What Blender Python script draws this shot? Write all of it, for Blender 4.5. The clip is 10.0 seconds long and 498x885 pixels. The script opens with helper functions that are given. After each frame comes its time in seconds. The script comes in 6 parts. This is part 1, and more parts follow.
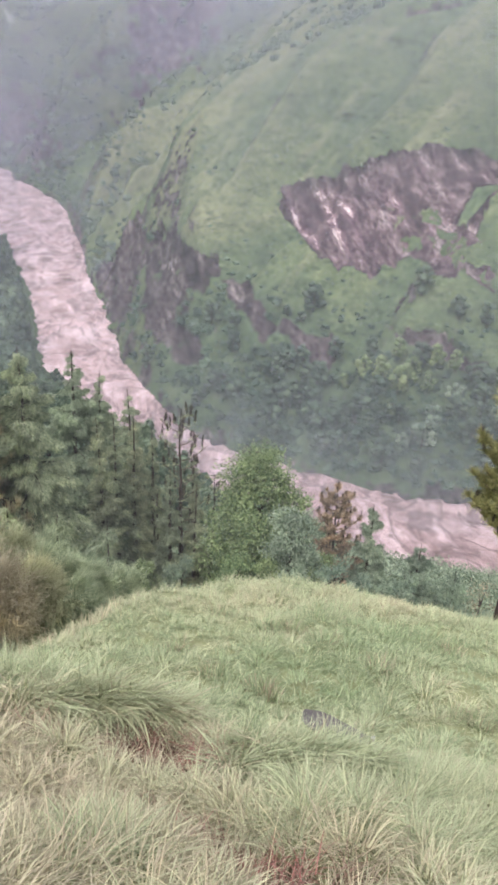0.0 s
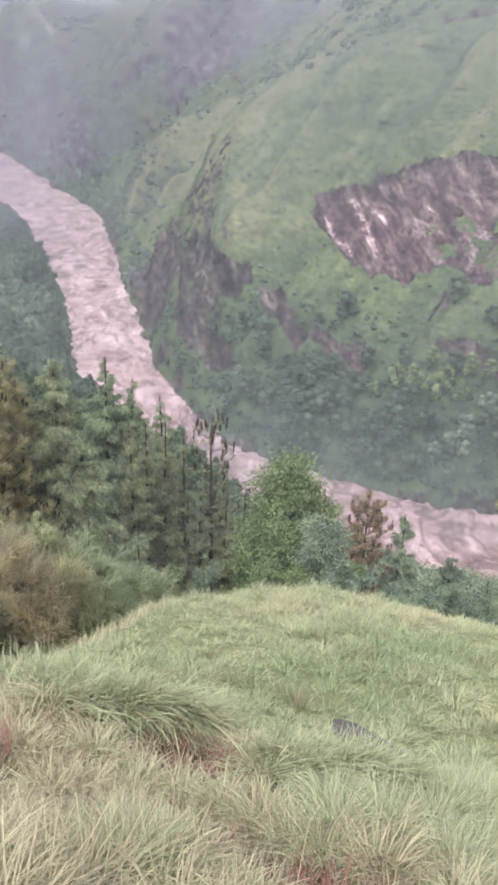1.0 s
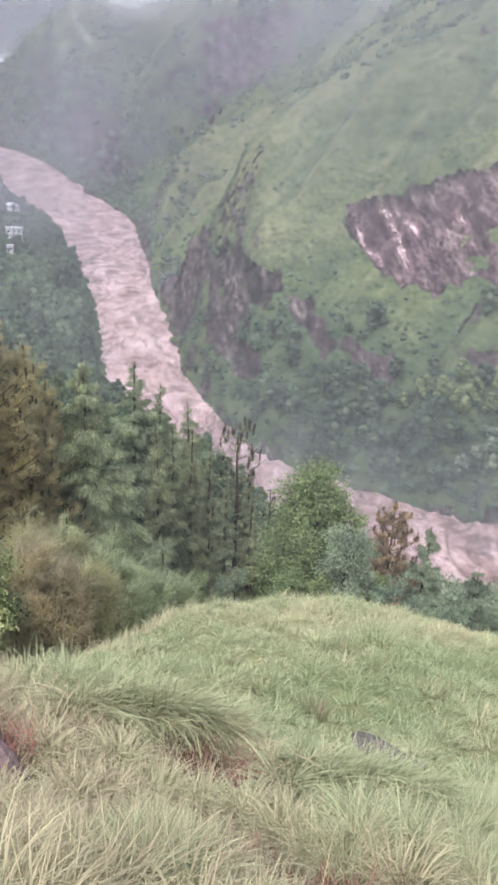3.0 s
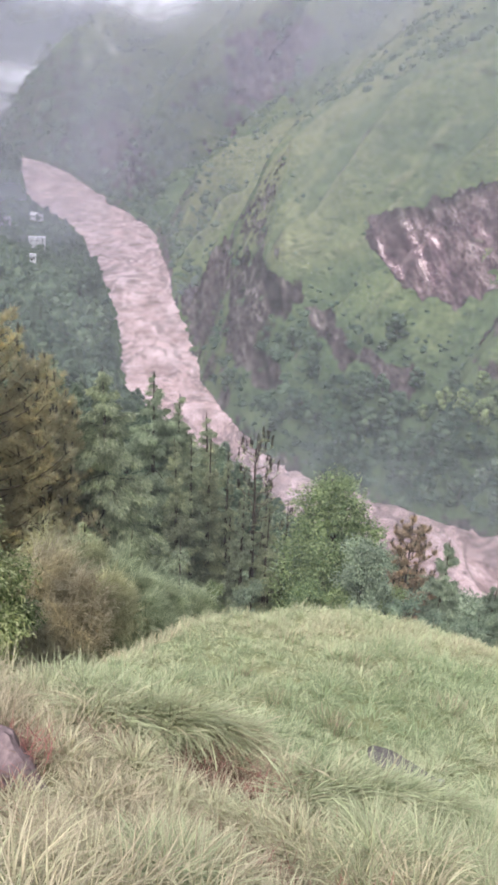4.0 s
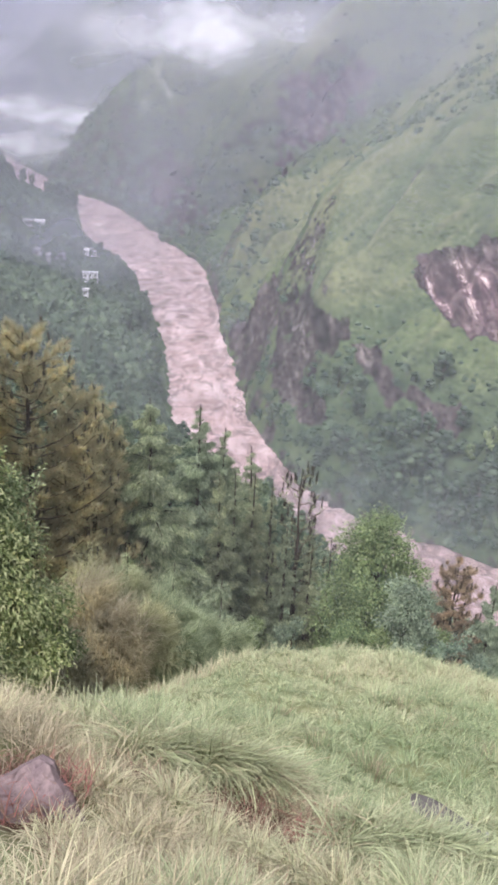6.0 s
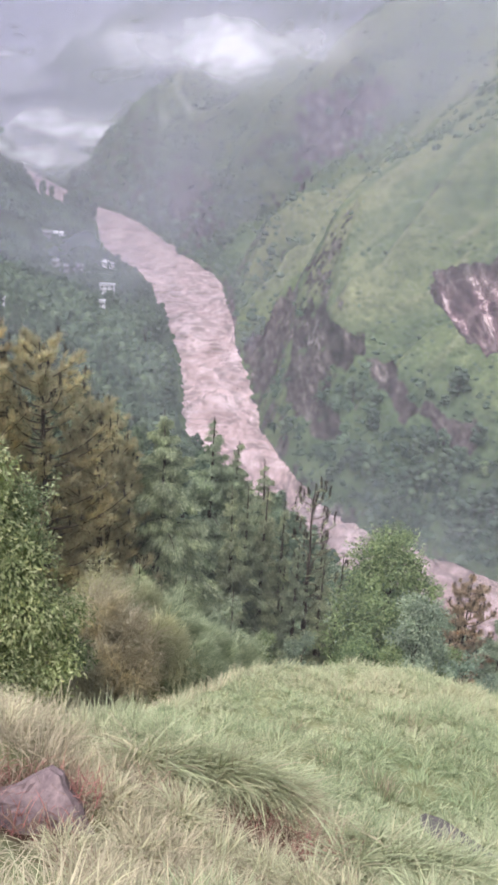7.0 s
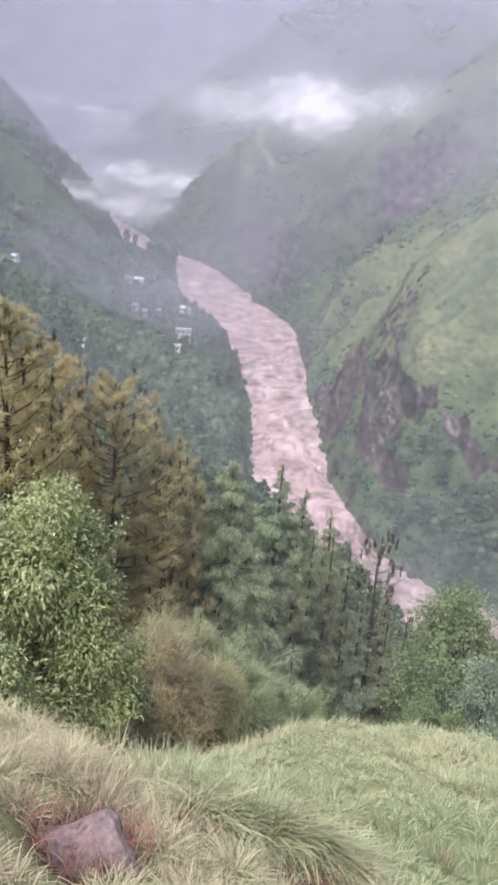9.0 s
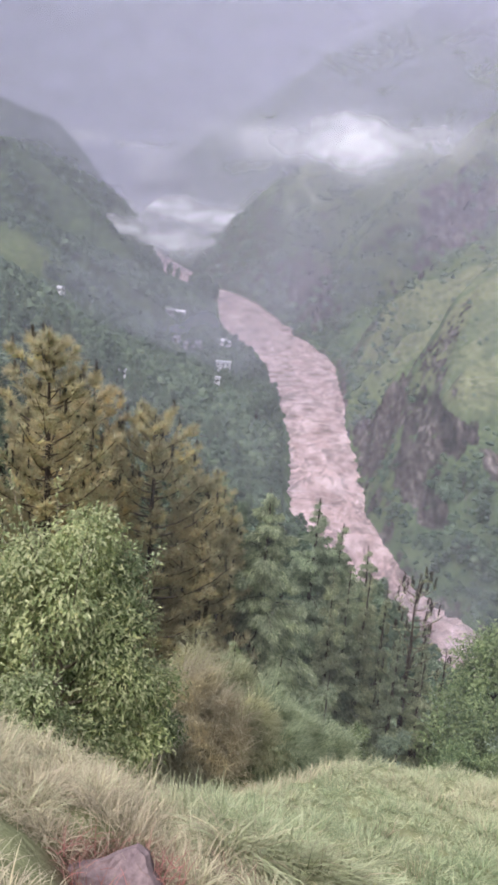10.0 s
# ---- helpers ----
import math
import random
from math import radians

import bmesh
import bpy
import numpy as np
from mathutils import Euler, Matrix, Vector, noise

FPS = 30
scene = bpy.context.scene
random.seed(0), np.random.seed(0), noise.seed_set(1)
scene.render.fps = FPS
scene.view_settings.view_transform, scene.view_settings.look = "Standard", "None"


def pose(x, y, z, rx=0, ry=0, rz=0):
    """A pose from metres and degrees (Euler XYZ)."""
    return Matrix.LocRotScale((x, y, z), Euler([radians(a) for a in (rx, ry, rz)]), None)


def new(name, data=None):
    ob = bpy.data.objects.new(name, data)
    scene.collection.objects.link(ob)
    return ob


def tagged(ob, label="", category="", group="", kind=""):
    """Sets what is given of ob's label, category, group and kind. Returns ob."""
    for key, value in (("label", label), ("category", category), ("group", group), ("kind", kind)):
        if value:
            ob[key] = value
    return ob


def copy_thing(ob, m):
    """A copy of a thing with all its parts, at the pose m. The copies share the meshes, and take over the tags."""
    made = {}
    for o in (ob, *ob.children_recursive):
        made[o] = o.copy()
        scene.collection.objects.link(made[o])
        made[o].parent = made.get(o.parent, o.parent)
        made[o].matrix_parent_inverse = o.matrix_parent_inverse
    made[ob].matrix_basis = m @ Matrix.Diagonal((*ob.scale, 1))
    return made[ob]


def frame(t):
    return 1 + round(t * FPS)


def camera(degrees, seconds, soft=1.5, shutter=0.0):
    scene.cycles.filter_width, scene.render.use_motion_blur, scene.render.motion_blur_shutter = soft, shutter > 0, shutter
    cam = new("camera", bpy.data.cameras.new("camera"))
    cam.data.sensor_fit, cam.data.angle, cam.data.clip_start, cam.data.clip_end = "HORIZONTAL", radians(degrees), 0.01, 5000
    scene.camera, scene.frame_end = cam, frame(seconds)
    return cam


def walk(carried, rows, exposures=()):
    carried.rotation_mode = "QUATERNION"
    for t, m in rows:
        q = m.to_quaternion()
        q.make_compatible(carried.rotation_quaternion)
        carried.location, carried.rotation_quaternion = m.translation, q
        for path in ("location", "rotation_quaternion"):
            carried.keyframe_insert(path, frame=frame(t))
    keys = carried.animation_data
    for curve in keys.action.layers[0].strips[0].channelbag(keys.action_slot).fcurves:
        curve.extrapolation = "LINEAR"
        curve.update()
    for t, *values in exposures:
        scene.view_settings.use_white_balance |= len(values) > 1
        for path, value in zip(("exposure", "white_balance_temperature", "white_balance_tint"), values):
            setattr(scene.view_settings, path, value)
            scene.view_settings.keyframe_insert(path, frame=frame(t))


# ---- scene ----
cam = camera(35.0, 10.0, soft=3.1)
# seconds, eye (m), turn (degrees, Euler XYZ): a phone held in the hand, panning left and up
ROWS = [
    (0.0, 0.070, 0.000, 1.600, 64.507, -2.789, -6.276),
    (0.5, 0.063, 0.000, 1.600, 64.379, -2.381, -5.377),
    (1.0, 0.056, 0.000, 1.600, 64.910, -2.438, -3.965),
    (1.5, 0.049, 0.000, 1.600, 65.207, -2.494, -3.502),
    (2.0, 0.042, 0.000, 1.600, 65.316, -2.861, -2.954),
    (3.5, 0.021, 0.000, 1.600, 65.492, -2.866, -0.885),
    (4.0, 0.014, 0.000, 1.600, 66.047, -3.058, -0.155),
    (4.5, 0.007, 0.000, 1.600, 66.099, -3.152, 0.164),
    (5.0, 0.000, 0.000, 1.600, 66.466, -3.130, 1.384),
    (5.5, -0.007, 0.000, 1.600, 67.612, -2.973, 2.714),
    (7.0, -0.028, 0.000, 1.600, 69.268, -3.658, 4.596),
    (7.5, -0.035, 0.000, 1.600, 70.024, -3.643, 6.306),
    (8.0, -0.042, 0.000, 1.600, 70.743, -3.972, 7.407),
    (8.5, -0.049, 0.000, 1.600, 71.582, -4.178, 8.560),
    (9.0, -0.056, 0.000, 1.600, 72.288, -4.570, 10.112),
    (9.5, -0.063, 0.000, 1.600, 73.798, -4.587, 11.723),
    (10.0, -0.070, 0.000, 1.600, 74.415, -4.812, 13.055),
]
walk(cam, [(t, pose(x, y, z, rx, ry, rz)) for t, x, y, z, rx, ry, rz in ROWS],
     exposures=[(0.0, 1.04, 6470, 15.2), (5.0, 1.04, 6470, 15.6), (9.0, 1.08, 6430, 17.5), (9.5, 0.93, 6430, 17.5), (10.0, 0.92, 6430, 17.8)])

# ---- overcast daylight ----
SUN_UP, SUN_TURN = 52.0, 205.0
world = bpy.data.worlds.new("overcast_sky")
world.use_nodes = True
scene.world = world
nodes, links = world.node_tree.nodes, world.node_tree.links
sky = nodes.new("ShaderNodeTexSky")
sky.sky_type, sky.sun_disc = "NISHITA", False
sky.sun_elevation, sky.sun_rotation = radians(SUN_UP), radians(SUN_TURN)
sky.air_density, sky.dust_density, sky.altitude = 1.0, 6.0, 1500
grey = nodes.new("ShaderNodeHueSaturation")
grey.inputs["Saturation"].default_value = 0.28
links.new(sky.outputs[0], grey.inputs["Color"])
# an overcast vault: brightest overhead, a third of that at the horizon
where = nodes.new("ShaderNodeTexCoord")
split = nodes.new("ShaderNodeSeparateXYZ")
links.new(where.outputs["Generated"], split.inputs[0])
rise = nodes.new("ShaderNodeMapRange")
rise.inputs["From Min"].default_value, rise.inputs["From Max"].default_value = 0.0, 0.9
rise.inputs["To Min"].default_value, rise.inputs["To Max"].default_value = 0.30, 1.9
links.new(split.outputs["Z"], rise.inputs["Value"])
vault = nodes.new("ShaderNodeMix")
vault.data_type, vault.blend_type = "RGBA", "MULTIPLY"
vault.inputs[0].default_value = 1.0
links.new(grey.outputs[0], vault.inputs[6])
links.new(rise.outputs[0], vault.inputs[7])
back = nodes["Background"]
back.inputs["Strength"].default_value = 0.13
links.new(vault.outputs[2], back.inputs["Color"])
sun_data = bpy.data.lights.new("sun", "SUN")
sun_data.energy, sun_data.angle, sun_data.color = 1.5, radians(40), (1.0, 0.98, 0.96)
sun = new("sun", sun_data)
sun.matrix_world = pose(0, 0, 60) @ Matrix.Rotation(radians(-SUN_TURN), 4, "Z") @ Matrix.Rotation(radians(-(90 - SUN_UP)), 4, "X")
scene.cycles.transparent_max_bounces = 24

# ---- materials ----
def material(name, rough=0.9, spec=0.2):
    m = bpy.data.materials.new(name)
    m.use_nodes = True
    n, l = m.node_tree.nodes, m.node_tree.links
    b = n["Principled BSDF"]
    b.inputs["Roughness"].default_value = rough
    b.inputs["Specular IOR Level"].default_value = spec
    return m, n, l, b


def ramp(n, l, source, stops):
    r = n.new("ShaderNodeValToRGB")
    while len(r.color_ramp.elements) < len(stops):
        r.color_ramp.elements.new(0.5)
    for e, (p, c) in zip(r.color_ramp.elements, stops):
        e.position, e.color = p, (*c, 1)
    l.new(source, r.inputs["Fac"])
    return r.outputs["Color"]


def noise_tex(n, l, scale, detail=6.0, rough=0.6, stretch=(1, 1, 1), turn=(0, 0, 0), distortion=0.0, kind="POINT"):
    where = n.new("ShaderNodeNewGeometry")
    mapping = n.new("ShaderNodeMapping")
    mapping.vector_type = kind
    mapping.inputs["Scale"].default_value = stretch
    mapping.inputs["Rotation"].default_value = [radians(a) for a in turn]
    tex = n.new("ShaderNodeTexNoise")
    tex.inputs["Scale"].default_value, tex.inputs["Detail"].default_value = scale, detail
    tex.inputs["Roughness"].default_value, tex.inputs["Distortion"].default_value = rough, distortion
    l.new(where.outputs["Position"], mapping.inputs["Vector"])
    l.new(mapping.outputs["Vector"], tex.inputs["Vector"])
    return tex.outputs["Fac"]


def blend(n, l, fac, a, b, mode="MIX"):
    x = n.new("ShaderNodeMix")
    x.data_type, x.blend_type = "RGBA", mode
    if isinstance(fac, float):
        x.inputs[0].default_value = fac
    else:
        l.new(fac, x.inputs[0])
    l.new(a, x.inputs[6])
    l.new(b, x.inputs[7])
    return x.outputs[2]


def math_node(n, l, op, a, b):
    x = n.new("ShaderNodeMath")
    x.operation = op
    for k, v in enumerate((a, b)):
        if isinstance(v, (int, float)):
            x.inputs[k].default_value = v
        else:
            l.new(v, x.inputs[k])
    return x.outputs[0]


def bump(n, l, b, height, strength, distance):
    x = n.new("ShaderNodeBump")
    x.inputs["Strength"].default_value, x.inputs["Distance"].default_value = strength, distance
    l.new(height, x.inputs["Height"])
    l.new(x.outputs["Normal"], b.inputs["Normal"])


def attribute(n, name):
    a = n.new("ShaderNodeAttribute")
    a.attribute_name = name
    return a.outputs["Fac"]


def ground_material():
    m, n, l, b = material("hill_ground", 0.95, 0.1)
    broad = noise_tex(n, l, 0.018, 5, 0.55)
    mid = noise_tex(n, l, 0.11, 7, 0.65)
    fine = noise_tex(n, l, 0.9, 5, 0.7)
    green = ramp(n, l, broad, [(0.30, (0.072, 0.106, 0.060)), (0.48, (0.116, 0.152, 0.080)), (0.68, (0.172, 0.203, 0.104))])
    patch = ramp(n, l, mid, [(0.30, (0.058, 0.088, 0.051)), (0.50, (0.115, 0.149, 0.076)), (0.72, (0.182, 0.200, 0.108))])
    grass = blend(n, l, 0.55, green, patch)
    # pale dry grass, which also paints the lit crests
    dry = ramp(n, l, mid, [(0.3, (0.155, 0.173, 0.102)), (0.7, (0.214, 0.228, 0.140))])
    grass = blend(n, l, attribute(n, "dry"), grass, dry)
    low = ramp(n, l, mid, [(0.3, (0.045, 0.075, 0.048)), (0.55, (0.085, 0.125, 0.075)), (0.75, (0.14, 0.18, 0.10))])
    grass = blend(n, l, attribute(n, "brush"), grass, low)
    grain = ramp(n, l, fine, [(0.3, (0.55, 0.55, 0.5)), (0.7, (1.25, 1.25, 1.2))])
    grass = blend(n, l, 1.0, grass, grain, "MULTIPLY")
    tufts = noise_tex(n, l, 0.34, 4, 0.6, (1.0, 1.0, 2.0), (0, 12, 0), 0.6)
    grass = blend(n, l, 1.0, grass, ramp(n, l, tufts, [(0.34, (0.56, 0.59, 0.60)), (0.45, (0.95, 0.95, 0.95)), (0.70, (1.18, 1.15, 1.09))]), "MULTIPLY")
    # slanting tracks, ledges and runnels: short dark marks and paler worn lines
    marks = noise_tex(n, l, 0.20, 4, 0.55, (0.28, 0.6, 1.7), (0, 38, 0), 0.5)
    grass = blend(n, l, 1.0, grass, ramp(n, l, marks, [(0.30, (0.50, 0.52, 0.54)), (0.40, (0.97, 0.97, 0.97)), (0.60, (1.0, 1.0, 1.0)), (0.72, (1.28, 1.25, 1.22))]), "MULTIPLY")
    # bare rock: violet grey, with pale fresh breaks in slanting slabs
    slab = noise_tex(n, l, 0.19, 7, 0.64, (0.9, 2.6, 2.4), (0, -27, 0), 0.2, "TEXTURE")
    crack = noise_tex(n, l, 0.70, 7, 0.75, (0.9, 1.7, 1.6), (0, -27, 0), 0.0, "TEXTURE")
    stone = ramp(n, l, slab, [(0.34, (0.068, 0.040, 0.055)), (0.44, (0.145, 0.085, 0.108)), (0.54, (0.240, 0.148, 0.170)), (0.63, (0.38, 0.27, 0.285)), (0.74, (0.58, 0.46, 0.455))])
    stone = blend(n, l, 1.0, stone, ramp(n, l, crack, [(0.40, (0.50, 0.49, 0.51)), (0.52, (1.0, 1.0, 1.0)), (0.65, (1.2, 1.18, 1.16))]), "MULTIPLY")
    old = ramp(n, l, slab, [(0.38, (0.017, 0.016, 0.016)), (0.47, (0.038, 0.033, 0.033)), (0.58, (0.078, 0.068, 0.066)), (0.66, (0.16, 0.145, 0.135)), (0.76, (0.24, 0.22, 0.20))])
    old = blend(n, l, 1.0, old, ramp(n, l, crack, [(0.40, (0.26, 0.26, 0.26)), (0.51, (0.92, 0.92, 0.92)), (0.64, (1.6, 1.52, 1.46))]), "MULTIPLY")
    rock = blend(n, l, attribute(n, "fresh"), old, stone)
    broken = ramp(n, l, crack, [(0.36, (0.28, 0.19, 0.195)), (0.50, (0.52, 0.40, 0.395)), (0.64, (0.72, 0.60, 0.58))])
    newest = math_node(n, l, "ADD", attribute(n, "fresh"), math_node(n, l, "MULTIPLY", math_node(n, l, "SUBTRACT", slab, 0.5), 1.6))
    rock = blend(n, l, ramp(n, l, newest, [(0.72, (0, 0, 0)), (0.98, (1, 1, 1))]), rock, broken)
    ragged = math_node(n, l, "ADD", math_node(n, l, "MULTIPLY", math_node(n, l, "SUBTRACT", mid, 0.5), 1.5), math_node(n, l, "MULTIPLY", math_node(n, l, "SUBTRACT", slab, 0.5), 0.8))
    mask = math_node(n, l, "ADD", attribute(n, "rock"), ragged)
    sharp = ramp(n, l, mask, [(0.44, (0, 0, 0)), (0.55, (1, 1, 1))])
    land = blend(n, l, sharp, grass, rock)
    soil = ramp(n, l, noise_tex(n, l, 3.0, 6, 0.6), [(0.3, (0.20, 0.21, 0.11)), (0.6, (0.29, 0.31, 0.165)), (0.8, (0.35, 0.36, 0.20))])
    land = blend(n, l, attribute(n, "soil"), land, soil)
    # dark soil in the gaps; it also paints the shade under tussocks
    land = blend(n, l, attribute(n, "bare"), land, ramp(n, l, noise_tex(n, l, 14.0, 6, 0.7), [(0.3, (0.055, 0.032, 0.026)), (0.55, (0.13, 0.075, 0.055)), (0.8, (0.22, 0.13, 0.10))]))
    earth = ramp(n, l, fine, [(0.3, (0.40, 0.38, 0.36)), (0.7, (0.62, 0.60, 0.58))])
    land = blend(n, l, attribute(n, "pale"), land, earth)
    l.new(land, b.inputs["Base Color"])
    bump(n, l, b, blend(n, l, 0.5, mid, crack), 0.5, 1.2)
    return m


def stone_material(name, dark, pale, scale):
    m, n, l, b = material(name, 0.8, 0.3)
    a = noise_tex(n, l, scale, 8, 0.65, distortion=0.5)
    c = noise_tex(n, l, scale * 6, 6, 0.7)
    col = ramp(n, l, a, [(0.3, dark), (0.7, pale)])
    col = blend(n, l, 1.0, col, ramp(n, l, c, [(0.3, (0.6, 0.6, 0.6)), (0.7, (1.15, 1.15, 1.15))]), "MULTIPLY")
    l.new(col, b.inputs["Base Color"])
    bump(n, l, b, c, 0.5, 0.02)
    return m


def leaf_material(name, stops, through_light=0.25, rough=0.6, drift_scale=0.9, drift_low=0.66):
    """Foliage: each leaf or spray takes its own shade; some light comes through."""
    m, n, l, b = material(name, rough, 0.25)
    where = n.new("ShaderNodeNewGeometry")
    col = ramp(n, l, where.outputs["Random Per Island"], stops)
    info = n.new("ShaderNodeObjectInfo")
    tree = ramp(n, l, info.outputs["Random"], [(0.0, (0.82, 0.86, 0.84)), (1.0, (1.16, 1.12, 1.04))])
    col = blend(n, l, 1.0, col, tree, "MULTIPLY")
    drift = ramp(n, l, noise_tex(n, l, drift_scale, 3 if drift_scale > 0.5 else 6, 0.6), [(0.30, (drift_low, drift_low, drift_low)), (0.5, (0.98, 0.98, 0.98)), (0.70, (1.42, 1.40, 1.30))])
    col = blend(n, l, 1.0, col, drift, "MULTIPLY")
    l.new(col, b.inputs["Base Color"])
    glow = n.new("ShaderNodeBsdfTranslucent")
    l.new(col, glow.inputs["Color"])
    mix = n.new("ShaderNodeMixShader")
    mix.inputs[0].default_value = through_light
    l.new(b.outputs[0], mix.inputs[1])
    l.new(glow.outputs[0], mix.inputs[2])
    l.new(mix.outputs[0], n["Material Output"].inputs["Surface"])
    return m


def grass_material():
    m, n, l, b = material("long_grass", 0.55, 0.3)
    hue = attribute(n, "hue")
    # the dark brown stop at 0.93 puts gap shade into the blade colour
    col = ramp(n, l, hue, [(0.0, (0.215, 0.290, 0.150)), (0.25, (0.372, 0.430, 0.258)), (0.5, (0.446, 0.468, 0.296)), (0.72, (0.515, 0.472, 0.320)), (0.86, (0.43, 0.370, 0.268)), (0.93, (0.24, 0.155, 0.115)), (1.0, (0.36, 0.150, 0.135))])
    where = n.new("ShaderNodeNewGeometry")
    col = blend(n, l, 1.0, col, ramp(n, l, where.outputs["Random Per Island"], [(0.0, (0.62, 0.62, 0.58)), (0.6, (1.02, 1.02, 1.02)), (1.0, (1.32, 1.30, 1.24))]), "MULTIPLY")
    l.new(col, b.inputs["Base Color"])
    glow = n.new("ShaderNodeBsdfTranslucent")
    l.new(col, glow.inputs["Color"])
    mix = n.new("ShaderNodeMixShader")
    mix.inputs[0].default_value = 0.22
    l.new(b.outputs[0], mix.inputs[1])
    l.new(glow.outputs[0], mix.inputs[2])
    l.new(mix.outputs[0], n["Material Output"].inputs["Surface"])
    return m


def bark_material(name, dark, pale):
    m, n, l, b = material(name, 0.9, 0.15)
    a = noise_tex(n, l, 9, 6, 0.65, (1, 1, 0.25))
    l.new(ramp(n, l, a, [(0.3, dark), (0.7, pale)]), b.inputs["Base Color"])
    bump(n, l, b, a, 0.6, 0.02)
    return m


def water_material():
    m, n, l, b = material("muddy_water", 0.32, 0.5)
    long_ = noise_tex(n, l, 0.10, 6, 0.62, (1.0, 0.45, 1.0), (0, 0, -12), 0.8)
    small = noise_tex(n, l, 0.75, 6, 0.7, (1.0, 0.7, 1.0), (0, 0, -12), 0.6)
    col = ramp(n, l, long_, [(0.30, (0.29, 0.195, 0.185)), (0.48, (0.48, 0.345, 0.340)), (0.66, (0.68, 0.53, 0.535))])
    foam = ramp(n, l, small, [(0.34, (0.82, 0.80, 0.80)), (0.50, (1.0, 1.0, 1.0)), (0.68, (1.13, 1.13, 1.14))])
    col = blend(n, l, 1.0, col, foam, "MULTIPLY")
    # wave shading put into the colour: dark curling lines for troughs between the surges
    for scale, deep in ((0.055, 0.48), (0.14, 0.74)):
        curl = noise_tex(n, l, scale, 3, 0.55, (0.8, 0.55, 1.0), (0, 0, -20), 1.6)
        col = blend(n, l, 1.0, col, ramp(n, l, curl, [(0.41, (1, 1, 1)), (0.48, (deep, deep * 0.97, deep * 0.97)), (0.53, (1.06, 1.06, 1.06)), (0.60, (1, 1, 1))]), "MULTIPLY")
    l.new(col, b.inputs["Base Color"])
    bump(n, l, b, small, 0.6, 0.8)
    return m


GROUND = ground_material()
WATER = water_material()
GRASS = grass_material()
BARK = bark_material("pine_bark", (0.030, 0.024, 0.020), (0.090, 0.070, 0.058))
TWIG = bark_material("pine_limb", (0.065, 0.052, 0.038), (0.15, 0.12, 0.085))
PALE_BARK = bark_material("pale_bark", (0.12, 0.10, 0.075), (0.25, 0.22, 0.17))
CEDAR = leaf_material("cedar_needles", [(0.0, (0.195, 0.245, 0.160)), (0.5, (0.330, 0.390, 0.262)), (1.0, (0.460, 0.512, 0.362))], 0.46, drift_low=0.8)
PINE = leaf_material("pine_needles", [(0.0, (0.20, 0.235, 0.155)), (0.5, (0.325, 0.365, 0.240)), (1.0, (0.44, 0.47, 0.32))], 0.45)
RUSTY = leaf_material("browned_needles", [(0.0, (0.52, 0.445, 0.305)), (0.40, (0.70, 0.615, 0.430)), (0.74, (0.79, 0.72, 0.52)), (0.82, (0.60, 0.62, 0.42)), (1.0, (0.66, 0.67, 0.47))], 0.85, drift_low=0.92)
YELLOW = leaf_material("yellowing_needles", [(0.0, (0.20, 0.21, 0.10)), (0.5, (0.36, 0.37, 0.17)), (1.0, (0.50, 0.48, 0.24))], 0.5)
BRUSH = leaf_material("dry_brush", [(0.0, (0.38, 0.345, 0.270)), (0.5, (0.53, 0.495, 0.395)), (1.0, (0.65, 0.625, 0.51))], 0.65, drift_low=0.8)
OLIVE = leaf_material("olive_brush", [(0.0, (0.30, 0.315, 0.205)), (0.5, (0.47, 0.475, 0.325)), (1.0, (0.60, 0.605, 0.44))], 0.6, drift_low=0.8)
RED_NEEDLE = leaf_material("red_brown_needles", [(0.0, (0.28, 0.20, 0.145)), (0.6, (0.52, 0.385, 0.285)), (1.0, (0.64, 0.53, 0.385))], 0.45)
CONE = leaf_material("dark_shoots", [(0.0, (0.030, 0.026, 0.020)), (1.0, (0.075, 0.062, 0.045))], 0.05)
LEAF = leaf_material("thicket_leaves", [(0.0, (0.145, 0.195, 0.095)), (0.4, (0.300, 0.360, 0.190)), (0.75, (0.430, 0.475, 0.285)), (0.93, (0.50, 0.53, 0.35)), (1.0, (0.46, 0.48, 0.23))], 0.42, 0.5, drift_low=0.72)
BROAD = leaf_material("broad_leaves", [(0.0, (0.105, 0.160, 0.078)), (0.5, (0.195, 0.265, 0.128)), (1.0, (0.320, 0.390, 0.205))], 0.35)
BLUE_LEAF = leaf_material("grey_green_leaves", [(0.0, (0.135, 0.190, 0.138)), (0.5, (0.230, 0.300, 0.220)), (1.0, (0.355, 0.425, 0.315))], 0.35)
FAR_LEAF = leaf_material("valley_leaves", [(0.0, (0.066, 0.102, 0.074)), (0.5, (0.090, 0.132, 0.092)), (1.0, (0.122, 0.168, 0.112))], drift_scale=0.06)
FAR_NEEDLE = leaf_material("valley_needles", [(0.0, (0.075, 0.110, 0.078)), (0.5, (0.125, 0.172, 0.118)), (1.0, (0.185, 0.235, 0.160))], drift_scale=0.3)
SCRUB = leaf_material("slope_scrub", [(0.0, (0.040, 0.074, 0.050)), (0.6, (0.074, 0.118, 0.078)), (1.0, (0.132, 0.185, 0.122))], drift_scale=0.055, drift_low=0.55)
ROOF = stone_material("tin_roof", (0.62, 0.63, 0.66), (0.80, 0.80, 0.82), 0.8)
GREY_TIN = stone_material("weathered_tin_roof", (0.22, 0.22, 0.24), (0.40, 0.40, 0.42), 0.8)
PLASTER = stone_material("house_plaster", (0.26, 0.26, 0.27), (0.46, 0.45, 0.44), 0.8)
